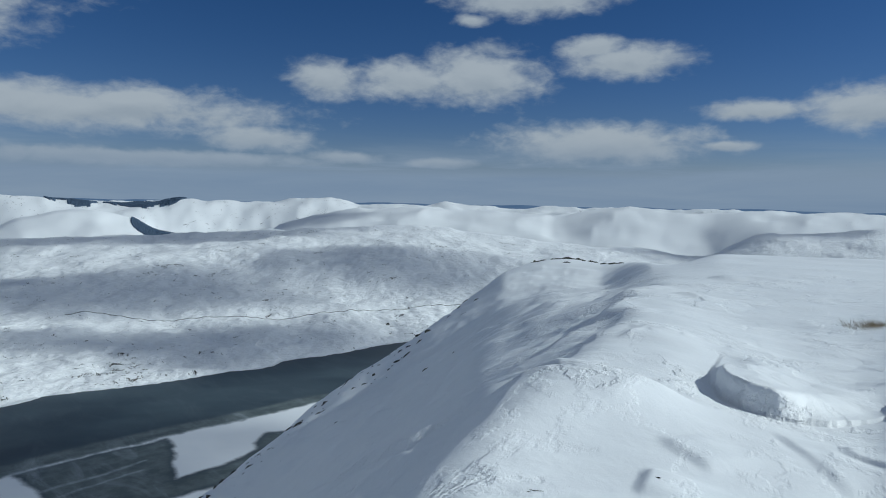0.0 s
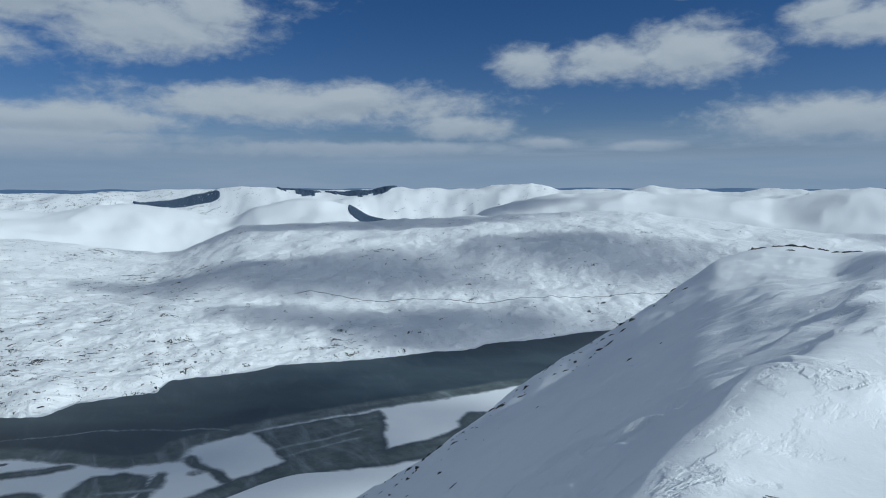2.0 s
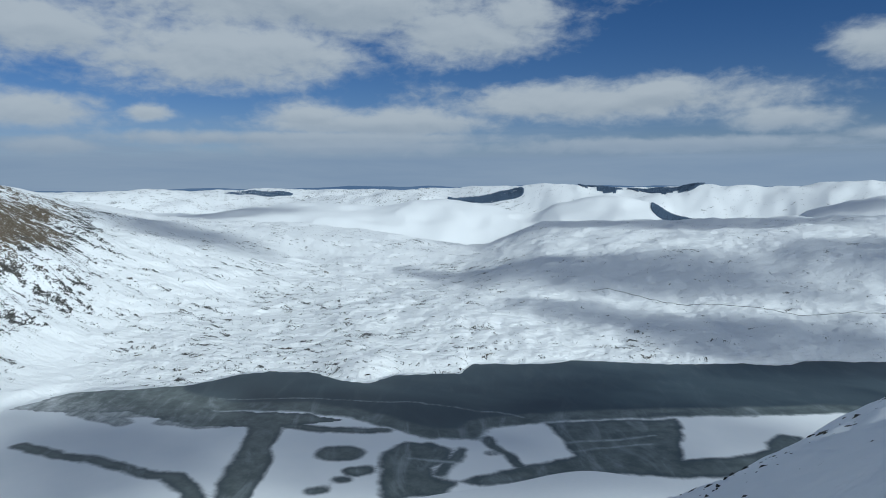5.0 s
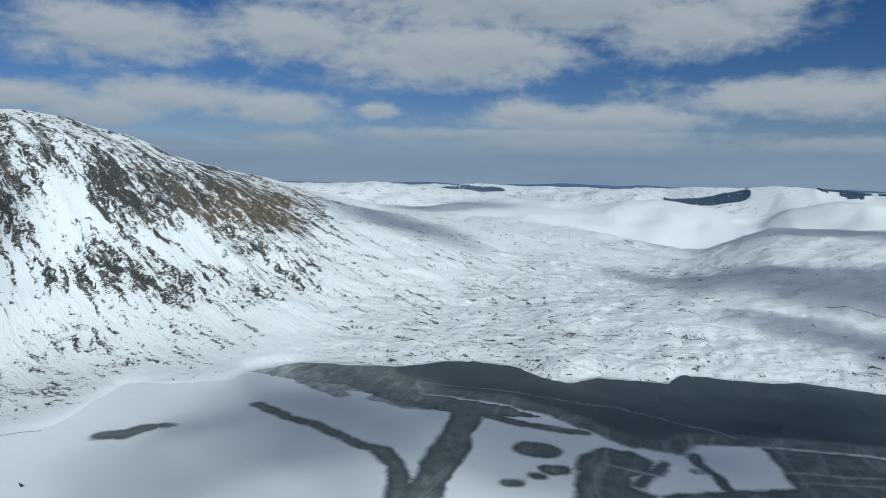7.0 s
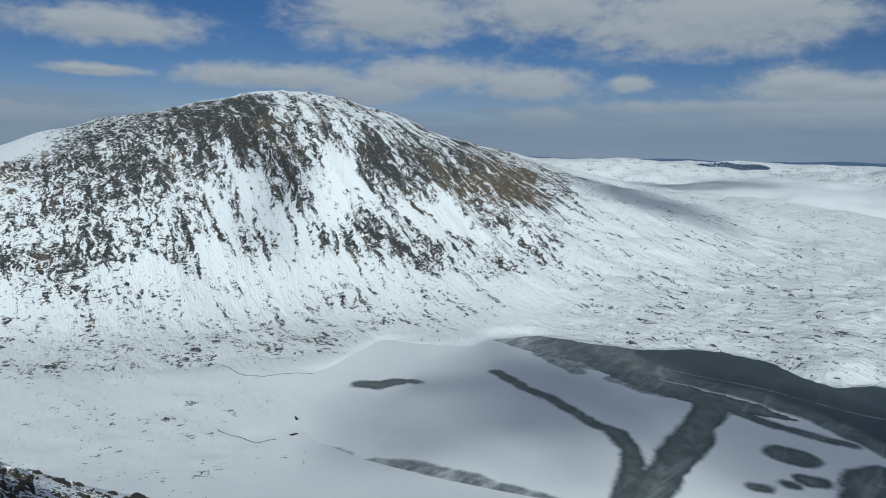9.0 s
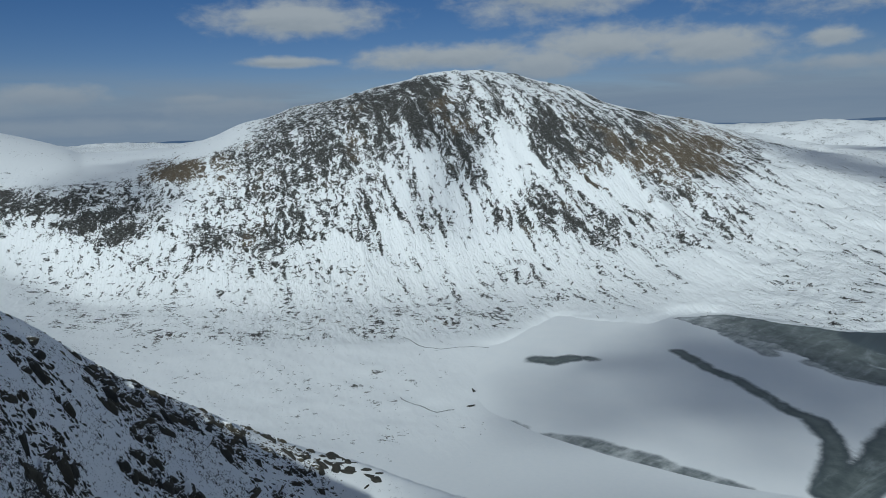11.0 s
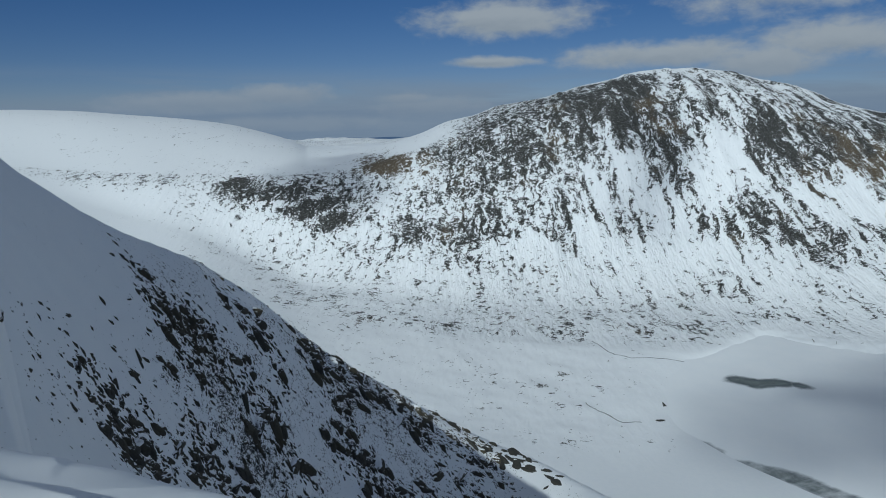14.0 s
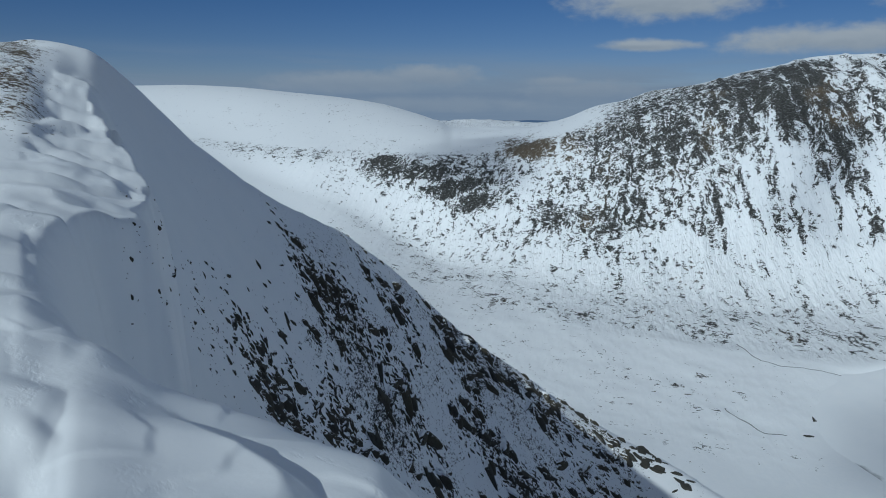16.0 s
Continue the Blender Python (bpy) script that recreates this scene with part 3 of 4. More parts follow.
# where rock, heather and grass show
def spot(az, wide, height, tall):
    """A soft patch on the hillsides: bearing and height, with half sizes."""
    return np.exp(-((A2 - az) / wide) ** 2 - ((Z - height) / tall) ** 2) * rise(grid_r, 600, 650) * rise(-grid_r, -1500, -1350)


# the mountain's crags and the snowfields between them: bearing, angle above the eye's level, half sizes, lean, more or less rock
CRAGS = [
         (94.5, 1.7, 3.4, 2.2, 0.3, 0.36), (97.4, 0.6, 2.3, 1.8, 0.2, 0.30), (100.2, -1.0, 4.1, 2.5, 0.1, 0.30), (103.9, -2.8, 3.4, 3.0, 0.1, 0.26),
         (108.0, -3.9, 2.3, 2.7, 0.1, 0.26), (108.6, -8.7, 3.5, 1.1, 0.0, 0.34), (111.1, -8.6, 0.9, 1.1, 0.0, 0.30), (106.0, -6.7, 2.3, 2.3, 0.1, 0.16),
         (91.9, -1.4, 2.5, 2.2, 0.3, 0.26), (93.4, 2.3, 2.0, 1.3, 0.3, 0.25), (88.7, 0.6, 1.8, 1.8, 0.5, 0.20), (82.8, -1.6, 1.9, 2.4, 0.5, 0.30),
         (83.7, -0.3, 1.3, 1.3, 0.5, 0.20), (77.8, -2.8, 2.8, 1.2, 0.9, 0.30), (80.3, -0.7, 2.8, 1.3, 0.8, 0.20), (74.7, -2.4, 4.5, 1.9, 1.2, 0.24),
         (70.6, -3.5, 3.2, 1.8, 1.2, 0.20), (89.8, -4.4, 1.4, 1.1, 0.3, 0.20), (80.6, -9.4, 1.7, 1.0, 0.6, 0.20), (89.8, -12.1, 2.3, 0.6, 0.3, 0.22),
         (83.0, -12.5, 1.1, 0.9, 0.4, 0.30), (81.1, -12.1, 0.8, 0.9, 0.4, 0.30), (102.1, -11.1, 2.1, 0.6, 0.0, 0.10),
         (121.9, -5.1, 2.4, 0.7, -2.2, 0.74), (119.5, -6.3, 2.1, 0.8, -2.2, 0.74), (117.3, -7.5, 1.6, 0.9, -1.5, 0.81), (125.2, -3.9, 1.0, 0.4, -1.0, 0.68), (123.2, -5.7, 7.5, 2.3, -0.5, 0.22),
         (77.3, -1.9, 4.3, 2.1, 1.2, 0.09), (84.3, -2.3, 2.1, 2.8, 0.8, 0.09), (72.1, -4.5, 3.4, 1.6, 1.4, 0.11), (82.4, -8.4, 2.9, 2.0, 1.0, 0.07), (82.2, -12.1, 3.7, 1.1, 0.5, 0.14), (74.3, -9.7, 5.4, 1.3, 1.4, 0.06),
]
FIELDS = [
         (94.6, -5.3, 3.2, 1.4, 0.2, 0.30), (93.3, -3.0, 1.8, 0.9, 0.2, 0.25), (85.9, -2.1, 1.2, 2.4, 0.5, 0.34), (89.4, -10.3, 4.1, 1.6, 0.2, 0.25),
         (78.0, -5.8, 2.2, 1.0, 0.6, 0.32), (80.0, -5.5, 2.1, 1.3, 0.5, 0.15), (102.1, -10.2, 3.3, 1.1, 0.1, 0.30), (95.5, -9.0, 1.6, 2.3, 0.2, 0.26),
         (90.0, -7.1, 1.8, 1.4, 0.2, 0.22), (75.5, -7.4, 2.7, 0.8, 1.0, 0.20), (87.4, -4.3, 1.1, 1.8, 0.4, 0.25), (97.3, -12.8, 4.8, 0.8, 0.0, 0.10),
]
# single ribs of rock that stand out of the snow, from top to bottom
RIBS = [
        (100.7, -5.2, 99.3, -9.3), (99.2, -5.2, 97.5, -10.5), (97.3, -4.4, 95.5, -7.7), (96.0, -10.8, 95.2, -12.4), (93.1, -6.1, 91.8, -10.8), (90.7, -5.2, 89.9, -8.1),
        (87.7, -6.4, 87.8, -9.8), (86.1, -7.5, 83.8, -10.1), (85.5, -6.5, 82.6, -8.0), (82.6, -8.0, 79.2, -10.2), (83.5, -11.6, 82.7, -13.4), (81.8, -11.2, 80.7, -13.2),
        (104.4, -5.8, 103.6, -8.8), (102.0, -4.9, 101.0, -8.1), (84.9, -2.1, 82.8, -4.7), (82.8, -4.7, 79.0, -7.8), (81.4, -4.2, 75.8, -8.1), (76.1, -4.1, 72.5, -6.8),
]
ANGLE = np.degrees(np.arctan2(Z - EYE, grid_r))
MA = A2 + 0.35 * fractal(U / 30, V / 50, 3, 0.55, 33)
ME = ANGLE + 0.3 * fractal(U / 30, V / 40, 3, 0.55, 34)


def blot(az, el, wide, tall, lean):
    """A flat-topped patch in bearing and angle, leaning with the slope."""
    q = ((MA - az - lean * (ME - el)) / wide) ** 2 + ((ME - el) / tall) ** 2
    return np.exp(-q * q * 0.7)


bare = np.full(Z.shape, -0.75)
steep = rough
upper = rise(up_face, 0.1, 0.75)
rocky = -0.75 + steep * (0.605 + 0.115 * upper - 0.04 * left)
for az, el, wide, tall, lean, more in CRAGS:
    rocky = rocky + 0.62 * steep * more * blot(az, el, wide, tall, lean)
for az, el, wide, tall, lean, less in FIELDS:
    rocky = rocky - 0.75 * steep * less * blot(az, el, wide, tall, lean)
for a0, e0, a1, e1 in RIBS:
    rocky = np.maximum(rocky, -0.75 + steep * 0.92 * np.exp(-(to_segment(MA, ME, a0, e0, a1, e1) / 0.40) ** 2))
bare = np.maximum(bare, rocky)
talus = rise(A2, 62, 80) * rise(-A2, -140, -120) * rise(grid_r - line(10), 0, 40) * rise(-up_face, -0.62, -0.12)
bare = np.maximum(bare, -0.75 + talus * 0.50)
moor_cover = rise(grid_r - line(10), -4, 2) * rise(grid_r, 600, 640) * rise(-grid_r, -1900, -1650) * rise(-A2, -80, -62) * rise(A2, -12, -4)
bare = np.maximum(bare, -0.75 + moor_cover * (0.27 + 0.075 * rise(A2, 30, 40) + 0.10 * rise(A2, 38, 60) * rise(-up_face, -0.6, 0.1) + 0.05 * rise(line(10) + 30 - grid_r, 0, 20)))
bare = np.maximum(bare, -0.75 + plain * 0.33)
bare = np.maximum(bare, -0.75 + left * face * (0.22 + 0.37 * below_edge))
bare = bare + spot(124.6, 1.6, 127, 9) * 0.25
bare = bare + spot(24.5, 2.6, 8, 5) * 0.16 + 0.55 * blot(113.6, -2.9, 2.1, 0.85, 0.0)
bare = np.maximum(bare, -0.75 + (0.28 + 0.16 * rise(A2, 30, 38)) * rise(grid_r, 2700, 3300))
knoll = rise(A2, 147, 150.5) * rise(grid_r, 23, 40) * rise(-grid_r, -110, -90)
bare = np.maximum(bare, -0.75 + knoll * 0.76)
wall = rise(A2, 92, 100) * rise(-A2, -142, -126) * rise(grid_r - line(3), -6, 8) * rise(line(4) + 25 - grid_r, 0, 15)
stony = fractal(X / 15, Y / 15, 2, 0.5, 61) * 0.5 + fractal(X / 5, Y / 5, 3, 0.55, 62) * 0.5
bare = np.maximum(bare, -0.75 + wall * (0.41 + 0.3 * rise(stony, 0.0, 0.5) * rise(-A2, -136, -126)) - 0.15 * wall * rise(-A2, -120, -112))
bare = np.maximum(bare, -0.75 + 0.42 * rise(A2, -4, 0) * rise(-A2, -16, -10) * rise(grid_r - line(4), -25, -5) * rise(line(4) + 40 - grid_r, 0, 20))
grass = 0.5 * blot(113.6, -3.0, 2.2, 1.0, 0.0) + 0.25 * blot(110.5, -3.6, 1.6, 2.0, 0.0) + 0.12 * blot(75.5, -4.5, 5.0, 1.8, 0.6) + spot(106, 2.2, 150, 25) * 0.1 + spot(72, 5, 155, 35) * 0.3 + spot(79, 3, 130, 30) * 0.15 + knoll * 0.4


def heights_at(x, y):
    """Height of the land at one place."""
    r = max(math.hypot(x, y), 0.06)
    a = math.degrees(math.atan2(-x, y))
    a = a if a > -38 else a + 360
    i = min(max(int(np.searchsorted(AZ, a)) - 1, 0), len(AZ) - 2)
    j = min(max(int(np.searchsorted(RINGS, r)) - 1, 0), len(RINGS) - 2)
    u, v = (a - AZ[i]) / (AZ[i + 1] - AZ[i]), (r - RINGS[j]) / (RINGS[j + 1] - RINGS[j])
    return float((Z[i, j] * (1 - u) + Z[i + 1, j] * u) * (1 - v) + (Z[i, j + 1] * (1 - u) + Z[i + 1, j + 1] * u) * v)


def skyline(az, lo, hi):
    """Distance at which the land stands highest to the eye along a bearing."""
    i = int(np.argmin(np.abs(AZ_WRAPPED - az)))
    ok = (RINGS > lo) & (RINGS < hi)
    return float(RINGS[ok][np.argmax(((Z[i] - EYE) / RINGS)[ok])])


def sheet(name, pts, quads, mat, attributes=(), vectors=()):
    """A smooth mesh from arrays of points and quads."""
    me = bpy.data.meshes.new(name)
    me.vertices.add(len(pts))
    me.vertices.foreach_set("co", np.ascontiguousarray(pts, np.float32).ravel())
    me.loops.add(quads.size)
    me.loops.foreach_set("vertex_index", np.ascontiguousarray(quads, np.int32).ravel())
    me.polygons.add(len(quads))
    me.polygons.foreach_set("loop_start", np.arange(0, quads.size, 4, dtype=np.int32))
    me.polygons.foreach_set("loop_total", np.full(len(quads), 4, np.int32))
    me.polygons.foreach_set("use_smooth", np.ones(len(quads), bool))
    for key, values in attributes:
        me.attributes.new(key, "FLOAT", "POINT").data.foreach_set("value", np.ascontiguousarray(values, np.float32).ravel())
    for key, values in vectors:
        me.attributes.new(key, "FLOAT_VECTOR", "POINT").data.foreach_set("vector", np.ascontiguousarray(values, np.float32).ravel())
    me.update(calc_edges=True)
    me.materials.append(mat)
    return new(name, me)


na, nr = Z.shape
ia, ir = np.meshgrid(np.arange(na), np.arange(nr - 1), indexing="ij")
ib = (ia + 1) % na
quads = np.stack([ia * nr + ir, ia * nr + ir + 1, ib * nr + ir + 1, ib * nr + ir], -1).reshape(-1, 4)
far_fall = np.stack([U, V, 0 * Z], -1)
near_fall = np.stack([X * 14, Y * 14, Z * 14], -1)
fall = np.where((grid_r > 330)[..., None], far_fall, near_fall)
ground = sheet("ground", np.stack([X, Y, Z], -1).reshape(-1, 3), quads[:, ::-1], SNOW,
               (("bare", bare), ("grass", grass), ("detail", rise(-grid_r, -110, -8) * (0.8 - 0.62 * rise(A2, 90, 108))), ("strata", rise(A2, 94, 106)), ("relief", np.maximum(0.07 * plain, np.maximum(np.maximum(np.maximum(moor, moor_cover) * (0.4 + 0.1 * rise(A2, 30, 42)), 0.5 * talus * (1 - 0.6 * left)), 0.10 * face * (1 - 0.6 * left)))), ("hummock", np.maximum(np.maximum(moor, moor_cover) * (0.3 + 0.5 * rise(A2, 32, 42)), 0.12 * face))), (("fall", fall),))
tagged(ground, "snow-covered hills, crags and moor round a frozen loch", "hillside", kind="structure")

# ---------------------------------------------------------------- loch
DEEP = [(-690, 337), (-612, 302), (-531, 312), (-476, 357), (-438, 370), (-384, 378), (-346, 380), (-315, 406), (-322, 433), (-300, 467), (-221, 549),
        (-150, 612), (-118, 649), (-44, 675), (48, 820), (18, 1125), (-363, 886), (-553, 661)]
LEAD = [(-300, 467), (-273, 449), (-243, 425), (-253, 402), (-276, 357), (-281, 340), (-259, 348), (-231, 396), (-189, 431), (-164, 440), (-139, 468),
        (-130, 517), (-122, 554), (-128, 569), (-143, 564), (-148, 536), (-143, 524), (-157, 490), (-171, 478), (-181, 464), (-198, 515), (-220, 546)]
BLOB = [(-355, 341), (-358, 365), (-340, 377), (-321, 378), (-309, 361), (-308, 342), (-296, 334), (-281, 340), (-274, 320), (-302, 289)]
GREY = [(-675, 198), (-685, 253), (-635, 322), (-531, 312), (-463, 360), (-426, 366), (-465, 315), (-517, 277), (-589, 261), (-625, 225)]
FAINT = (7, 9, 4)                # half-drifted lines, by their half width
# swept or melted lines in the snow: half width and way
SWEPT = [
    (6, [(-573, 173), (-488, 202), (-431, 218)]), (8, [(-431, 218), (-405, 217), (-378, 205), (-344, 183)]),
    (13, [(-475, 325), (-421, 275), (-375, 228), (-339, 190)]), (6, [(-453, 329), (-414, 350), (-385, 372)]),
    (5, [(-314, 383), (-296, 340)]), (5, [(-313, 410), (-286, 399), (-264, 386)]), (7, [(-603, 236), (-562, 248)]),
    (7, [(-414, 43), (-404, 74), (-382, 97), (-364, 122), (-347, 139)]), (4, [(-440, 15), (-430, 29)]),
    (8, [(-560, 50), (-555, 66), (-563, 82)]), (5, [(-562, 94), (-560, 98)]), (9, [(-616, 234), (-585, 254), (-561, 279)]),
    (9, [(-540, 269), (-500, 295), (-486, 319)]), (13, [(-381, 316), (-374, 325)]), (8, [(-346, 306), (-342, 312)]),
    (5, [(-342, 289), (-340, 291)]), (6, [(-342, 269), (-340, 272)]), (4, [(-295, 392), (-294, 394)]),
]


lx, ly = np.meshgrid(np.arange(-760, 60, 2.6), np.arange(-60, 1000, 2.6), indexing="ij")
wx = lx + fractal(lx / 26, ly / 26, 3, 0.5, 31) * 2.6
wy = ly + fractal(lx / 26, ly / 26, 3, 0.5, 32) * 2.6
dark = np.maximum(np.maximum(inside(DEEP, wx, wy), inside(LEAD, wx, wy)), inside(BLOB, wx, wy))
for half, way in SWEPT:
    for (x0, y0), (x1, y1) in zip(way, way[1:]):
        thin = half - to_segment(wx, wy, x0, y0, x1, y1)
        dark = np.maximum(dark, np.minimum(thin, 0.6) if half in FAINT else thin)
murk = np.maximum(np.maximum(inside(LEAD, wx, wy), inside(BLOB, wx, wy)), inside(GREY, wx, wy))
strokes = np.full(lx.shape, -99.0)
for half, way in SWEPT:
    for (x0, y0), (x1, y1) in zip(way, way[1:]):
        strokes = np.maximum(strokes, half - to_segment(wx, wy, x0, y0, x1, y1))
murk = np.maximum(murk, strokes)
rime = np.zeros(lx.shape)
for way, half in ((DEEP[2:14], 2.2), (DEEP[9:12] + [(-100, 655), (-20, 715)], 3.0), ([(-560, 330), (-480, 395), (-400, 445), (-318, 470)], 1.0),
                  ([(-262, 440), (-236, 470), (-215, 500)], 1.6), ([(-250, 428), (-228, 462), (-212, 480)], 1.4), ([(-330, 345), (-300, 362), (-290, 345)], 2.0)):
    for (x0, y0), (x1, y1) in zip(way, way[1:]):
        rime = np.maximum(rime, 1 - rise(to_segment(wx, wy, x0, y0, x1, y1), half * 0.4, half * 1.6))
murk = np.maximum(murk, 25 - (inside(DEEP, wx, wy)) * 1.0 - 1000 * (inside(DEEP, wx, wy) < 0))
half_cover = np.where(inside(GREY, wx, wy) > 0, -2.6 + 2.2 * rise(-wy, -290, -215), -99)
n0, n1 = lx.shape
jx, jy = np.meshgrid(np.arange(n0 - 1), np.arange(n1 - 1), indexing="ij")
lake_quads = np.stack([jx * n1 + jy, (jx + 1) * n1 + jy, (jx + 1) * n1 + jy + 1, jx * n1 + jy + 1], -1).reshape(-1, 4)
loch = sheet("water", np.stack([lx, ly, np.zeros_like(lx)], -1).reshape(-1, 3), lake_quads, ICE,
             (("snow", np.where(half_cover > -50, np.minimum(-dark, half_cover), -dark)), ("grey", rise(murk, -4, 10)), ("rime", rime)))
tagged(loch, "frozen loch, dark bare ice with wind-blown snow sheets", "loch", kind="structure")


# ---------------------------------------------------------------- things
def rock_stone(name, dark, light, scale):
    """Bare stone or peat with snow lodged on top."""
    m, n = material(name)
    geo = n.add("ShaderNodeNewGeometry")
    own = n.add("ShaderNodeObjectInfo").outputs["Random"]
    grain = n.noise(geo.outputs["Position"], 3.0, 6.0, 0.65)
    colour = n.mix(grain, (*dark, 1), (*light, 1))
    colour = n.mix(n.ramp(own, 0.55, 1.0, 0.0, 0.6), colour, (0.085, 0.07, 0.04, 1))
    up = n.add("ShaderNodeSeparateXYZ", {0: geo.outputs["Normal"]}).outputs[2]
    cap = n.ramp(n.math("ADD", up, n.math("MULTIPLY", n.math("SUBTRACT", n.noise(geo.outputs["Position"], scale, 4.0), 0.5), 0.9)), 0.74, 0.9)
    bump = n.add("ShaderNodeBump", {"Strength": 0.9, "Distance": 0.12, "Height": grain})
    finish(n, n.mix(cap, colour, (0.84, 0.86, 0.88, 1)), 0.85, bump.outputs[0])
    return m


def plain_matter(name, dark, light, scale, rough=0.9):
    m, n = material(name)
    geo = n.add("ShaderNodeNewGeometry").outputs["Position"]
    grain = n.noise(geo, scale, 5.0, 0.65)
    bump = n.add("ShaderNodeBump", {"Strength": 0.8, "Distance": 0.3 / scale, "Height": grain})
    finish(n, n.mix(grain, (*dark, 1), (*light, 1)), rough, bump.outputs[0])
    return m


STONE = rock_stone("dark_stone", (0.010, 0.010, 0.009), (0.072, 0.066, 0.05), 2.2)
PEAT = rock_stone("peat_and_heather", (0.016, 0.016, 0.013), (0.08, 0.072, 0.054), 0.5)
SNOW_CAP = plain_matter("lodged_snow", (0.80, 0.83, 0.86), (0.88, 0.89, 0.90), 3.0, 0.6)
BARE = plain_matter("bare_dark_stone", (0.012, 0.013, 0.012), (0.06, 0.056, 0.045), 2.0)
STRAW = plain_matter("dry_grass", (0.07, 0.05, 0.025), (0.26, 0.19, 0.1), 4.0)
# spruce foliage turned navy: the haze of distance is mixed into its base colour
HAZED_SPRUCE = plain_matter("spruce", (0.04, 0.07, 0.125), (0.08, 0.125, 0.19), 0.3)
BURN = plain_matter("burn_water", (0.02, 0.025, 0.03), (0.10, 0.11, 0.11), 0.6, 0.35)
rng = random.Random(7)


def part(name, bm, mat, parent=None, label=""):
    """Links a bmesh as one mesh object, under a thing if one is given."""
    me = bpy.data.meshes.new(name)
    bm.to_mesh(me)
    bm.free()
    me.materials.append(mat)
    ob = new(name, me)
    ob.parent = parent
    return tagged(ob, label)


def boulder_mesh(seed, flat=0.6, fine=1):
    """A broken, angular block, split by joints."""
    r = random.Random(seed)
    bm = bmesh.new()
    bmesh.ops.create_icosphere(bm, subdivisions=fine, radius=0.5)
    cuts = [(Vector((r.uniform(-1, 1), r.uniform(-1, 1), r.uniform(-0.3, 1))).normalized(), r.uniform(0.2, 0.38)) for _ in range(9)]
    shift = Vector((seed * 3.1, 1.7 * seed, 0))
    for v in bm.verts:
        v.co *= 1 + 0.5 * noise.noise(v.co * 2.2 + shift) + (0.35 * noise.noise(v.co * 5.5 + shift) + 0.2 * noise.noise(v.co * 11 + shift) if fine > 2 else 0)
        for n_, d in cuts:
            over = v.co.dot(n_) - d
            if over > 0:
                v.co -= n_ * over * 0.75
        v.co.z *= flat
        v.co.x *= 1.35
    return bm


def tilt_at(x, y, step):
    """The turn that lays a thing on the slope."""
    gx = (heights_at(x + step, y) - heights_at(x - step, y)) / (2 * step)
    gy = (heights_at(x, y + step) - heights_at(x, y - step)) / (2 * step)
    return Vector((-gx, -gy, 1)).normalized().to_track_quat("Z", "Y").to_matrix().to_4x4()


def set_on_slope(x, y, sx, sy, sz, turn, sink):
    size = max(sx, sy)
    lay = tilt_at(x, y, max(0.4, size * 0.5))
    return Matrix.Translation((x, y, heights_at(x, y) - sink * sz)) @ lay @ Matrix.Rotation(turn, 4, "Z") @ Matrix.Diagonal((sx, sy, sz, 1))


rock_forms, bare_forms = [], []
for k in range(8):
    form = bpy.data.meshes.new("rock")
    bm = boulder_mesh(k, 0.62 + 0.08 * (k % 4), 3 if k < 4 else 1)
    bm.to_mesh(form)
    bm.free()
    form.materials.append(STONE)
    rock_forms.append(form)
    bald = form.copy()
    bald.name = "stone"
    bald.materials[0] = BARE
    bare_forms.append(bald)


def rock(x, y, sx, sy, sz, turn, form, label, group, kind="rock", snowless=False):
    ob = new(kind, (bare_forms if snowless else rock_forms)[form])
    ob.matrix_world = set_on_slope(x, y, sx, sy, sz, turn, 0.12)
    return tagged(ob, label, kind, group)


def joined(name, meshes_at, mat):
    """Many small pieces in one mesh. meshes_at: (mesh, matrix) pairs."""
    verts, faces, base = [], [], 0
    for me, m in meshes_at:
        verts += [m @ v.co for v in me.vertices]
        faces += [[base + i for i in p.vertices] for p in me.polygons]
        base += len(me.vertices)
    me = bpy.data.meshes.new(name)
    me.from_pydata(verts, [], faces)
    me.materials.append(mat)
    return new(name, me)


# rocks that break through the snow on the steep wall beside the ridge
def downhill(x, y, step=3.0):
    """The way down the slope, as an angle in plan."""
    return math.atan2(-(heights_at(x, y + step) - heights_at(x, y - step)), -(heights_at(x + step, y) - heights_at(x - step, y)))


def crag_cover(az, f, x, y):
    """How thickly rock stands out of the steep wall there."""
    cover = 0.5 * noise.noise(Vector((x / 8, y / 8, 0))) + 0.35 * noise.noise(Vector((x / 3.5, y / 3.5, 3))) + 0.17
    below = float(curve(BROW_A, np.array([az]))[0]) - math.degrees(math.atan2(heights_at(x, y) - EYE, math.hypot(x, y)))
    clear = float(np.interp(az, [121, 126, 133, 138], [0.0, 1.3, 3.4, 6.0]))       # the snowed-up upper brow
    cover -= 0.12 * max(az - 134, 0) + 0.05 * max(106 - az, 0) + 0.3 * max(0.0, min(1.5, clear - below))
    if below < 2.5 and 104 < az < 121:
        cover += 0.2
    return cover


def down_wall(az, drop):
    """A distance on the wall at a bearing, spread evenly over its height: drop is 0 at the brow and 1 at the hollow."""
    lo, hi = float(curve(HOLLOW_R, np.array([az]))[0]), float(curve(BROW_R, np.array([az]))[0])
    i = int(np.argmin(np.abs(AZ_WRAPPED - az)))
    ring = (RINGS > 0.6 * lo) & (RINGS < hi * 1.01)
    angle = np.maximum.accumulate(((Z[i] - EYE) / RINGS)[ring])
    want = angle[-1] + (max(angle[0], -0.75) - angle[-1]) * drop
    r = float(np.interp(want, angle + 1e-7 * np.arange(len(angle)), RINGS[ring]))
    return r, (r - lo) / (hi - lo)


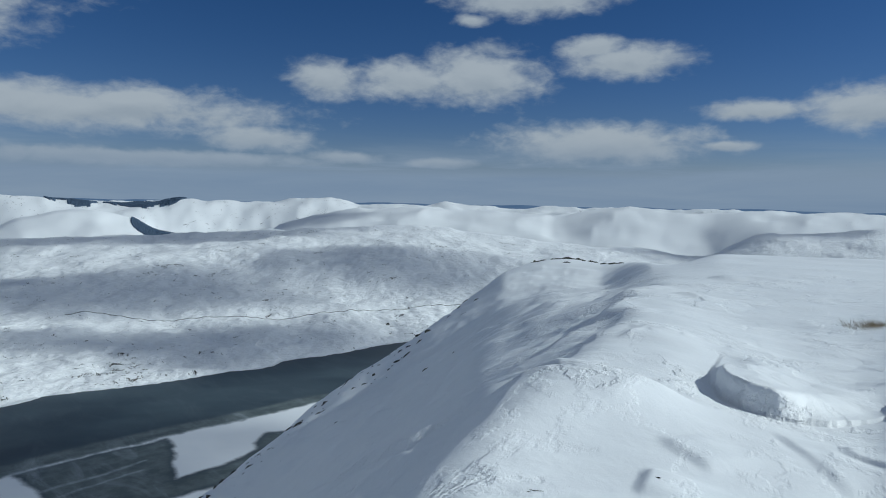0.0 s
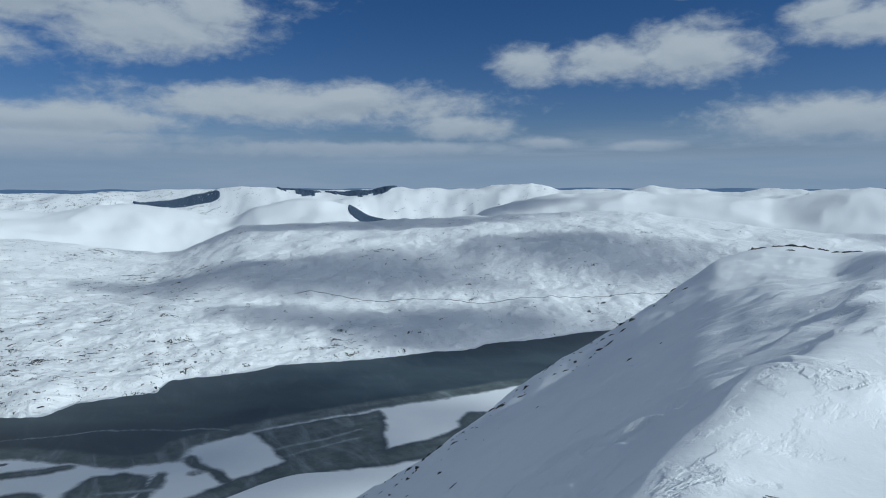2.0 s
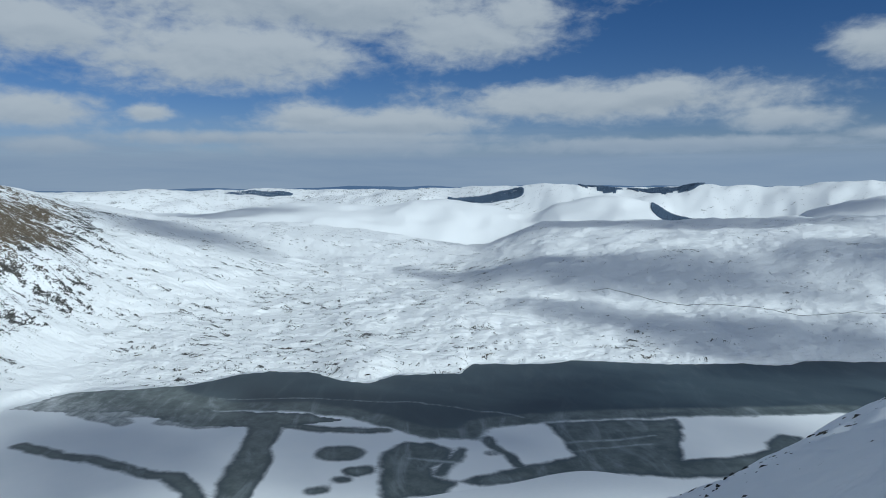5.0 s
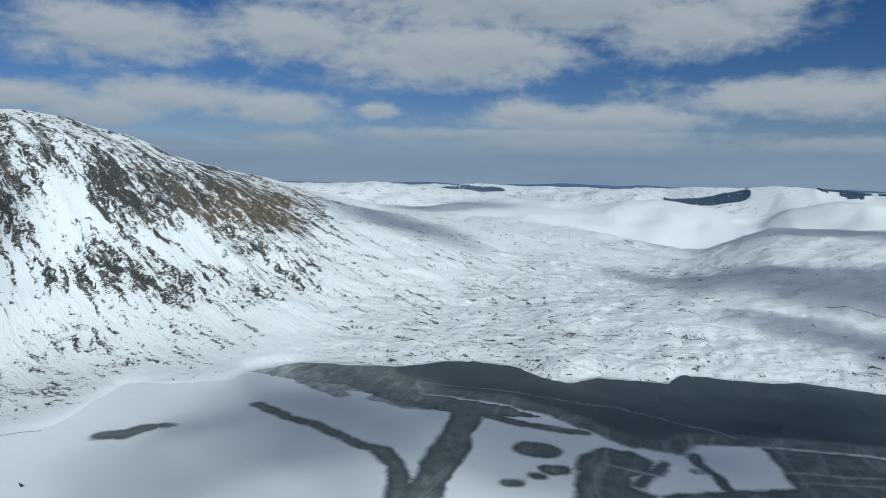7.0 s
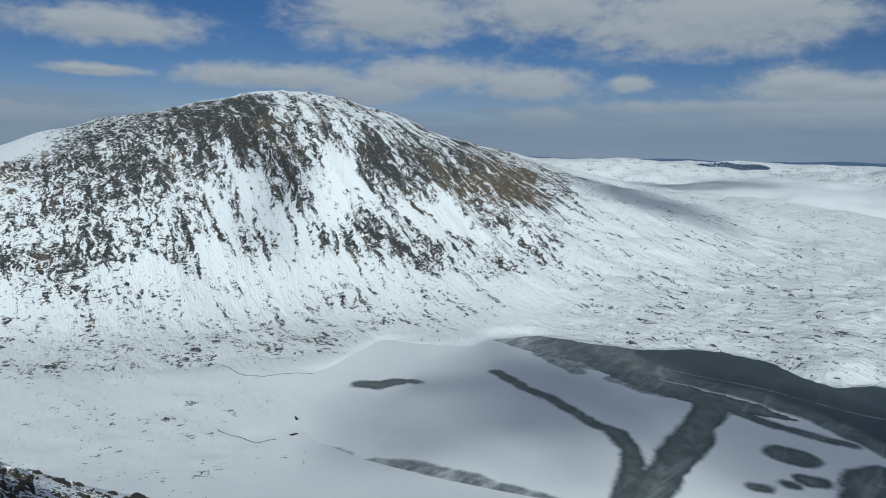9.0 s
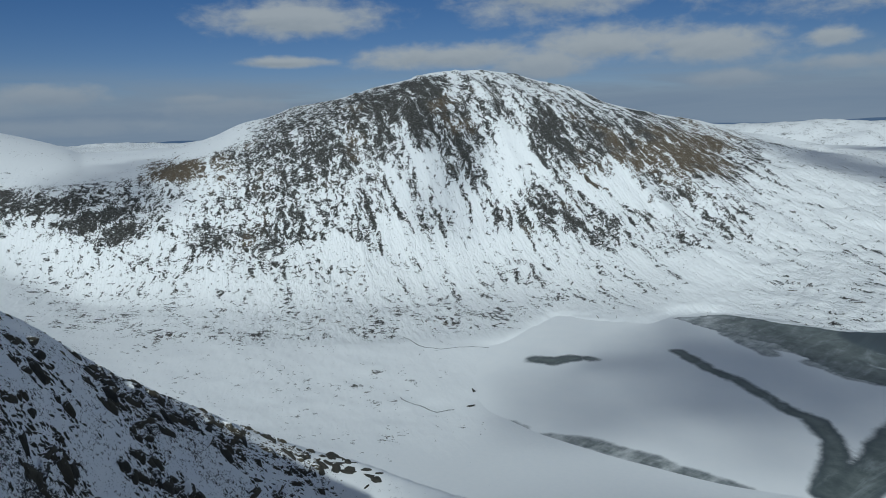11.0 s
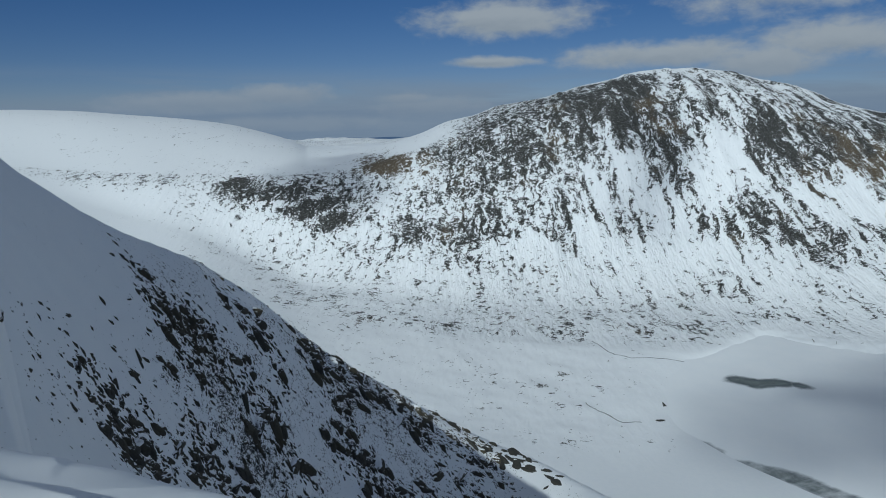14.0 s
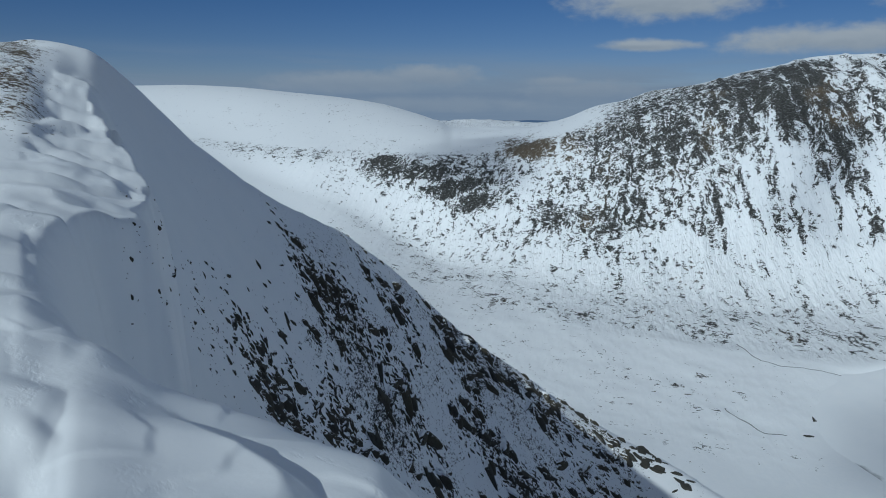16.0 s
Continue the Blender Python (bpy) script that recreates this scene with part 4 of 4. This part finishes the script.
clumps, spots = [], []
while len(spots) < 11000:
    az, drop = rng.uniform(97, 139), rng.random()
    r, f = down_wall(az, drop)
    x, y = bearing(az, r)
    cover = crag_cover(az, f, x, y)
    if cover < rng.uniform(0.0, 0.45):
        continue
    way = downhill(x, y)
    ca, sa = math.cos(way), math.sin(way)
    size = (0.8 + 2.3 * rng.random() ** 1.6) * (1 if az < 126 else 0.6)
    clumps.append((math.hypot(x, y), x, y, size, way))
    for k in range(int(4 + 7 * size)):
        a, b = rng.gauss(0, size * 0.9), rng.gauss(0, size * 0.5)
        spots.append((x + a * ca - b * sa, y + a * sa + b * ca, 0.12 + 0.75 * rng.random() ** 2.6, way))
for k in range(40):
    az = rng.gauss(139.5, 2.4)
    r, f = down_wall(az, min(0.95, max(0.35, 0.62 - 0.03 * (az - 139.5) + rng.gauss(0, 0.1))))
    x, y = bearing(az, r)
    size, way = rng.uniform(0.2, 0.5) * r / 40, downhill(x, y)
    clumps.append((r, x, y, size, way))
    for _ in range(6):
        spots.append((x + rng.gauss(0, size), y + rng.gauss(0, size), size * rng.uniform(0.15, 0.5), way))
clumps.sort(key=lambda p: -p[3] / p[0])
capped, rest = [], []
for k, (r, x, y, size, way) in enumerate(clumps):
    long, tall, turn = size * rng.uniform(0.8, 1.25), size * rng.uniform(0.6, 1.0), way + rng.gauss(0, 0.7)
    if k < 150:
        ob = rock(x, y, long, size * 0.8, tall, turn, rng.randrange(4),
                  "dark angular rock breaking through snow on the steep slope" if size < 1.5 else "large dark jointed crag block on the steep slope",
                  "rocks on the steep slope")
        capped.append((ob, size))
    else:
        rest.append((rock_forms[rng.randrange(4)], set_on_slope(x, y, long, size * 0.8, tall, turn, 0.12)))
rest += [(rock_forms[4 + rng.randrange(4)], set_on_slope(x, y, size * 1.3, size * 0.8, size * 0.7, way + rng.gauss(0, 0.5), 0.12)) for x, y, size, way in spots]
tagged(joined("scree", rest, STONE), "small dark stones scattered over the snowy slope", "stones", kind="stuff")



def snow_cap(ob, thick):
    """Snow lodged on the upper faces of a rock, as a part of it."""
    m = ob.matrix_world
    turn = m.to_3x3().inverted().transposed()
    me = ob.data
    bm = bmesh.new()
    made = {}
    lift = m.to_3x3().inverted() @ Vector((0, 0, thick))
    low = m.to_3x3().inverted() @ Vector((0, 0, -0.3 * thick))
    upward = [p for p in me.polygons if (turn @ p.normal).normalized().z > 0.8]
    patches = []
    for p in upward:
        near = [q for q in patches if q[0] & set(p.vertices)]
        patches = [q for q in patches if q not in near]
        patches.append((set(p.vertices).union(*[q[0] for q in near]), [p] + [k for q in near for k in q[1]]))
    for p in max((q[1] for q in patches), key=len, default=[]):
        lower, upper = [], []
        for i in p.vertices:
            if i not in made:
                made[i] = (bm.verts.new(me.vertices[i].co + low), bm.verts.new(me.vertices[i].co * 0.97 + lift))
            lower.append(made[i][0])
            upper.append(made[i][1])
        bm.faces.new(upper)
        for a in range(len(upper)):
            b = (a + 1) % len(upper)
            try:
                bm.faces.new((lower[a], lower[b], upper[b], upper[a]))
            except ValueError:
                pass
    if not bm.faces:
        bm.free()
        return
    thing = new("rock")
    thing.matrix_world = ob.matrix_world
    for key in ("label", "category", "group"):
        thing[key] = ob[key]
        del ob[key]
    ob.name = "stone"
    ob.parent, ob.matrix_basis = thing, Matrix()
    cap = part("snow_cap", bm, SNOW_CAP, thing, "white snow lodged on top")
    for p in cap.data.polygons:
        p.use_smooth = True


for ob, size in capped[:70]:
    snow_cap(ob, 0.08 * size + 0.02)

# blocks that stand on the brow of the steep wall
for k in range(46):
    az = rng.uniform(98.5, 121)
    r = skyline(az, 60, 200) * rng.uniform(0.93, 1.0)
    x, y = bearing(az, r)
    size = rng.uniform(0.8, 2.4) * (1.2 if 102 < az < 106 else 1.0)
    rock(x, y, size * 1.3, size, size * rng.uniform(0.7, 1.1), rng.uniform(0, 6.3), rng.randrange(4), "dark crag block on the brow of the steep slope", "rocks on the steep slope", snowless=True)

# stones along the brow of the next spur
for k in range(24):
    az = rng.uniform(-3, 11) if k < 18 else rng.uniform(-13, -8)
    r = skyline(az, 20, 250) * rng.uniform(0.85, 1.02)
    x, y = bearing(az, r)
    size = rng.uniform(0.3, 1.1)
    rock(x, y, size * 1.5, size, size * 0.7, rng.uniform(0, 6.3), rng.randrange(8), "small dark rock on the snowy brow of the spur", "rocks on the spur", snowless=True)

for k in range(26):
    az = -14.8 + 7.2 * k / 25 + rng.uniform(-0.3, 0.3)
    r = skyline(az, 60, 250) * rng.uniform(0.985, 1.0)
    x, y = bearing(az, r)
    rock(x, y, rng.uniform(1.0, 3.4), rng.uniform(0.7, 1.4), rng.uniform(0.45, 1.3), radians(az), rng.randrange(8), "low dark heathery rock along the spur's rim", "rocks on the spur", snowless=True)

# stones showing through the snow below the crest
for k in range(120):
    az, r = rng.uniform(-2, 28), rng.uniform(14, 75)
    if k > 16:
        az = rng.uniform(1, 24)
        r = skyline(az, 20, 250) * rng.uniform(0.8, 1.01)
    x, y = bearing(az, r)
    size = (0.12 + 0.5 * rng.random() ** 3) * (0.5 + r / 60)
    rock(x, y, size * 1.4, size, size * 0.9, rng.uniform(0, 6.3), rng.randrange(8), "small dark stone showing through wind-packed snow", "stones below the crest", "stone", True)

# boulders on the flat by the loch
for x, y, size in ((-494, -1, 5.5), (-463, -3.5, 5.0), (-446, 542, 4.5), (-500, 463, 4.0)):
    rock(x, y, size * 1.4, size, size * 0.75, rng.uniform(0, 6.3), rng.randrange(4), "lone dark boulder in the snow by the loch shore", "boulders by the loch", snowless=True)


def hag_mesh(seed):
    """A low broken bank of peat and heather, steep on one side."""
    r = random.Random(seed)
    bm = bmesh.new()
    bend, n_ = r.uniform(-0.25, 0.25), 9
    rows = []
    for i in range(n_ + 1):
        t = i / n_ * 2 - 1
        h = (1 - t * t) ** 0.6 * r.uniform(0.55, 1.0) + 0.02
        y0 = bend * (1 - t * t)
        rows.append([bm.verts.new((t * 0.5, y0 + dy * 0.5 * (0.4 + 0.6 * (1 - t * t)) + r.uniform(-0.05, 0.05), z * h))
                     for dy, z in ((-0.5, -0.3), (-0.38, 0.55), (-0.1, 1.0), (0.25, 0.6), (0.5, -0.3))])
    for a, b in zip(rows, rows[1:]):
        for i in range(4):
            bm.faces.new((a[i], b[i], b[i + 1], a[i + 1]))
    bm.faces.new(rows[0])
    bm.faces.new(rows[-1][::-1])
    return bm


hag_forms = []
for k in range(5):
    form = bpy.data.meshes.new("peat_hag")
    bm = hag_mesh(k)
    bmesh.ops.recalc_face_normals(bm, faces=bm.faces)
    bm.to_mesh(form)
    bm.free()
    form.materials.append(PEAT)
    hag_forms.append(form)


def peat_hag(az, r, long, turn, label):
    x, y = bearing(az, r)
    if heights_at(x, y) < 1.0:
        return
    ob = new("peat_hag", hag_forms[rng.randrange(5)])
    ob.matrix_world = set_on_slope(x, y, long, long * rng.uniform(0.18, 0.3), long * rng.uniform(0.09, 0.15), turn, 0.2)
    tagged(ob, label, "peat bank", "peat banks on the moor")


for k in range(110):
    az = rng.uniform(36, 66)
    r = 725 + 420 * rng.random() ** 1.4
    peat_hag(az, r, rng.uniform(5, 12), radians(az - rng.uniform(0, 38)), "low dark bank of peat and heather in the snowy moor")
for k in range(26):
    peat_hag(rng.gauss(25.5, 2.2), rng.uniform(768, 850), rng.uniform(3, 7), radians(25 + rng.uniform(-40, 40)), "ragged dark heather bank above the loch shore")
for k in range(60):
    peat_hag(rng.uniform(74, 112), rng.uniform(640, 770), rng.uniform(3, 8), radians(rng.uniform(70, 120)), "dark peaty bank showing in the snow at the mountain's foot")


def ribbon(name, way, wide, high, mat):
    """A strip laid over the land along a way, with sloping sides."""
    pts = []
    for (x0, y0), (x1, y1) in zip(way, way[1:]):
        n_ = max(2, int(math.hypot(x1 - x0, y1 - y0) / 4))
        pts += [(x0 + (x1 - x0) * i / n_, y0 + (y1 - y0) * i / n_) for i in range(n_)]
    bm = bmesh.new()
    rows = []
    for k in range(1, len(pts) - 1):
        (xa, ya), (xb, yb) = pts[k - 1], pts[k + 1]
        d = math.hypot(xb - xa, yb - ya)
        nx, ny = -(yb - ya) / d, (xb - xa) / d
        wob = 2.6 * noise.noise(Vector((pts[k][0] / 11, pts[k][1] / 11, 1)))
        x, y = pts[k][0] + nx * wob, pts[k][1] + ny * wob
        wd = wide * (0.75 + 0.5 * rng.random())
        rows.append([bm.verts.new((x + nx * wd * s_, y + ny * wd * s_, heights_at(x + nx * wd * s_, y + ny * wd * s_) + dz))
                     for s_, dz in ((-0.5, -0.4), (-0.34, high), (0.34, high), (0.5, -0.4))])
    for a, b in zip(rows, rows[1:]):
        for i in range(3):
            bm.faces.new((a[i], b[i], b[i + 1], a[i + 1]))
    bmesh.ops.recalc_face_normals(bm, faces=bm.faces)
    return part(name, bm, mat)


DYKE = [(-500, 905), (-446, 930), (-405, 931), (-323, 947), (-242, 960), (-133, 1012), (-23, 1060), (60, 1085)]
tagged(ribbon("dyke", DYKE, 0.9, 0.6, PEAT), "long low dark dyke crossing the snowy moor", "dyke")
for way in ([(-622, -68), (-586, -44), (-583, -29), (-592, -5), (-597, 26)], [(-478, -57), (-462, -44), (-449, -27), (-460, -8)]):
    tagged(ribbon("stream", way, 1.1, 0.12, BURN), "narrow dark burn winding through snow to the loch", "stream", "burns by the loch")

# tussock of dead grass beside the crest
bm = bmesh.new()
for k in range(420):
    a, d = rng.uniform(0, 6.3), 0.5 * rng.random()
    bx, by, h, lean = d * math.cos(a) * 1.6, d * math.sin(a), rng.uniform(0.03, 0.12), rng.uniform(0.04, 0.2)
    la = rng.gauss(2.0, 0.5)
    v = [bm.verts.new((bx - 0.006, by, -0.05)), bm.verts.new((bx + 0.006, by, -0.05)),
         bm.verts.new((bx + lean * math.cos(la), by + lean * math.sin(la), h))]
    bm.faces.new(v)
tussock = part("grass_tussock", bm, STRAW)
tussock.location = (9.6, 15.3, heights_at(9.6, 15.3))
tagged(tussock, "dead brown grass tussock poking out of snow", "grass")


# spruce plantations on the far hills
cone = bpy.data.meshes.new("tree")
bm = bmesh.new()
for z0, z1, rad in ((0.0, 0.62, 0.27), (0.32, 1.0, 0.19)):
    tip = bm.verts.new((0, 0, z1))
    ring = [bm.verts.new((rad * math.cos(a * math.pi / 3) * (0.85 + 0.3 * (a % 2)), rad * math.sin(a * math.pi / 3), z0)) for a in range(6)]
    for a in range(6):
        bm.faces.new((ring[a], ring[(a + 1) % 6], tip))
bm.to_mesh(cone)
bm.free()


def plantation(az0, az1, r0, r1, count, label, skew=0.0, taper=0.4, hug=0.0):
    at = []
    for k in range(count):
        f = rng.random()
        az, r = az0 + (az1 - az0) * f, (r0 + r1) / 2 + (r1 - r0) * (rng.random() - 0.5) * (1 - (2 * f - 1) ** 2) ** taper + skew * f
        if hug:
            r = skyline(az, r0, r1) + 12 - hug * rng.random() * (1 - (2 * f - 1) ** 2)
        x, y = bearing(az, r)
        h = rng.uniform(5, 9)
        at.append((cone, Matrix.Translation((x, y, heights_at(x, y) - 0.5)) @ Matrix.Diagonal((h * 2.2, h * 2.2, h, 1))))
    tagged(joined("plantation", at, HAZED_SPRUCE), label, "forest", "plantations", "stuff")


plantation(26.4, 29.8, 3000, 4200, 2400, "dark spruce plantation over a far hilltop", hug=150)
plantation(20.2, 26.0, 3000, 4200, 4200, "broad dark spruce plantation on a far ridge", hug=190)
plantation(19.6, 24.1, 2340, 2600, 3200, "dark spruce belt down the side of a snowy valley", 20, 0.3)
plantation(34.2, 40.4, 3400, 3600, 3000, "dark spruce plantation below the far hills")
plantation(31.8, 35.5, 3050, 3120, 700, "thin dark spruce belt in a far valley")
plantation(44, 51, 4080, 4200, 1500, "long dark spruce forest on distant hills")
plantation(53, 60, 4300, 4450, 1500, "long dark spruce forest on distant hills")

# far lowland beyond the last hills: a glowing strip, haze painted into its blue
m, n = material("far_country_haze_glow")
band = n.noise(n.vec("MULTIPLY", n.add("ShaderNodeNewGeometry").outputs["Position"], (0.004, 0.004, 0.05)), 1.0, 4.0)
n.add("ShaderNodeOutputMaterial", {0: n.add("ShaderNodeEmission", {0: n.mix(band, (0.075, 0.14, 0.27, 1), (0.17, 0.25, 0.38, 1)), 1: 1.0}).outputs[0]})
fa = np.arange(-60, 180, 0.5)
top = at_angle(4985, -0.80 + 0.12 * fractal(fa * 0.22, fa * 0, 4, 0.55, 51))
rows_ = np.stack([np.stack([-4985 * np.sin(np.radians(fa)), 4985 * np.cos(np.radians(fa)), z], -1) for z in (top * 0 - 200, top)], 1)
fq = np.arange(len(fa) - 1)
tagged(sheet("backdrop", rows_.reshape(-1, 3), np.stack([fq * 2, fq * 2 + 1, fq * 2 + 3, fq * 2 + 2], -1), m), "far lowland backdrop, glowing in a painted haze blue", "distance", kind="structure")


# cumulus between the sun and the land, whose shade lies on the moor, loch and hills
def vapour():
    m, n = material("cloud_vapour")
    thick = n.attr("thick")
    puff_ = n.noise(n.add("ShaderNodeNewGeometry").outputs["Position"], 0.006, 5.0, 0.6)
    dens = n.ramp(n.math("MULTIPLY_ADD", n.math("SUBTRACT", puff_, 0.5), 1.1, thick), 0.05, 0.75, 0.0, 0.62)
    white = n.add("ShaderNodeBsdfTranslucent", {0: (0.9, 0.92, 0.94, 1)}).outputs[0]
    clear = n.add("ShaderNodeBsdfTransparent").outputs[0]
    n.add("ShaderNodeOutputMaterial", {0: n.add("ShaderNodeMixShader", {0: dens, 1: clear, 2: white}).outputs[0]})
    return m


VAPOUR = vapour()
CLOUD_BASE = 1300.0


def cloud(az, r, wide, deep_, turn, seed, full=0.8):
    """A flat-based cumulus on the sun's side of the land at that bearing and distance."""
    x, y = bearing(az, r)
    zg = max(heights_at(x, y), 0)
    k = (CLOUD_BASE - zg) / math.tan(radians(SUN_HEIGHT))
    bx, by = bearing(SUN_BEARING, k)
    rad, ang = np.meshgrid(np.linspace(0.02, 1, 18), np.linspace(0, 2 * np.pi, 49)[:-1], indexing="ij")
    lump = 1 + 0.28 * fractal(np.cos(ang) * 1.3 + seed, np.sin(ang) * 1.3, 3, 0.5, seed)
    cx, cy = rad * np.cos(ang) * wide * lump, rad * np.sin(ang) * deep_ * lump
    ct, st = math.cos(radians(turn)), math.sin(radians(turn))
    gx, gy = cx * ct - cy * st, cx * st + cy * ct
    dome = np.sqrt(np.maximum(1 - rad ** 2, 0))
    high = dome * (60 + 45 * fractal(gx / 70, gy / 70, 4, 0.5, seed + 3))
    layers = [np.stack([gx, gy, high], -1), np.stack([gx, gy, -dome * 12], -1)]
    nrad, nang = rad.shape
    ii, jj = np.meshgrid(np.arange(nrad - 1), np.arange(nang), indexing="ij")
    jn = (jj + 1) % nang
    q = np.stack([ii * nang + jj, (ii + 1) * nang + jj, (ii + 1) * nang + jn, ii * nang + jn], -1).reshape(-1, 4)
    ob = sheet("cloud", np.concatenate([a.reshape(-1, 3) for a in layers]), np.concatenate([q, q[:, ::-1] + nrad * nang]), VAPOUR,
               (("thick", np.tile((full * (1 - rad ** 1.3)).ravel(), 2)),))
    ob.location = (x + bx, y + by, CLOUD_BASE)
    tagged(ob, "fair-weather cumulus cloud drifting over the hills", "cloud", "clouds over the hills")


cloud(42, 505, 400, 150, 44, 1, 0.9)
cloud(16, 870, 420, 110, 12, 9, 0.95)
cloud(26, 1110, 400, 170, 20, 2, 0.95)
cloud(20, 1580, 560, 170, 18, 3)
cloud(4, 1240, 380, 160, 0, 4)
cloud(61, 1290, 190, 170, 50, 5)
cloud(57, 2450, 260, 200, 55, 6)
cloud(-27, 1750, 330, 300, -25, 7)
cloud(11, 2500, 260, 160, 10, 8)
cloud(70, 525, 190, 118, 115, 10, 0.85)
cloud(91, 890, 300, 95, 0, 11, 0.38)
cloud(118, 930, 190, 120, 30, 12, 0.5)
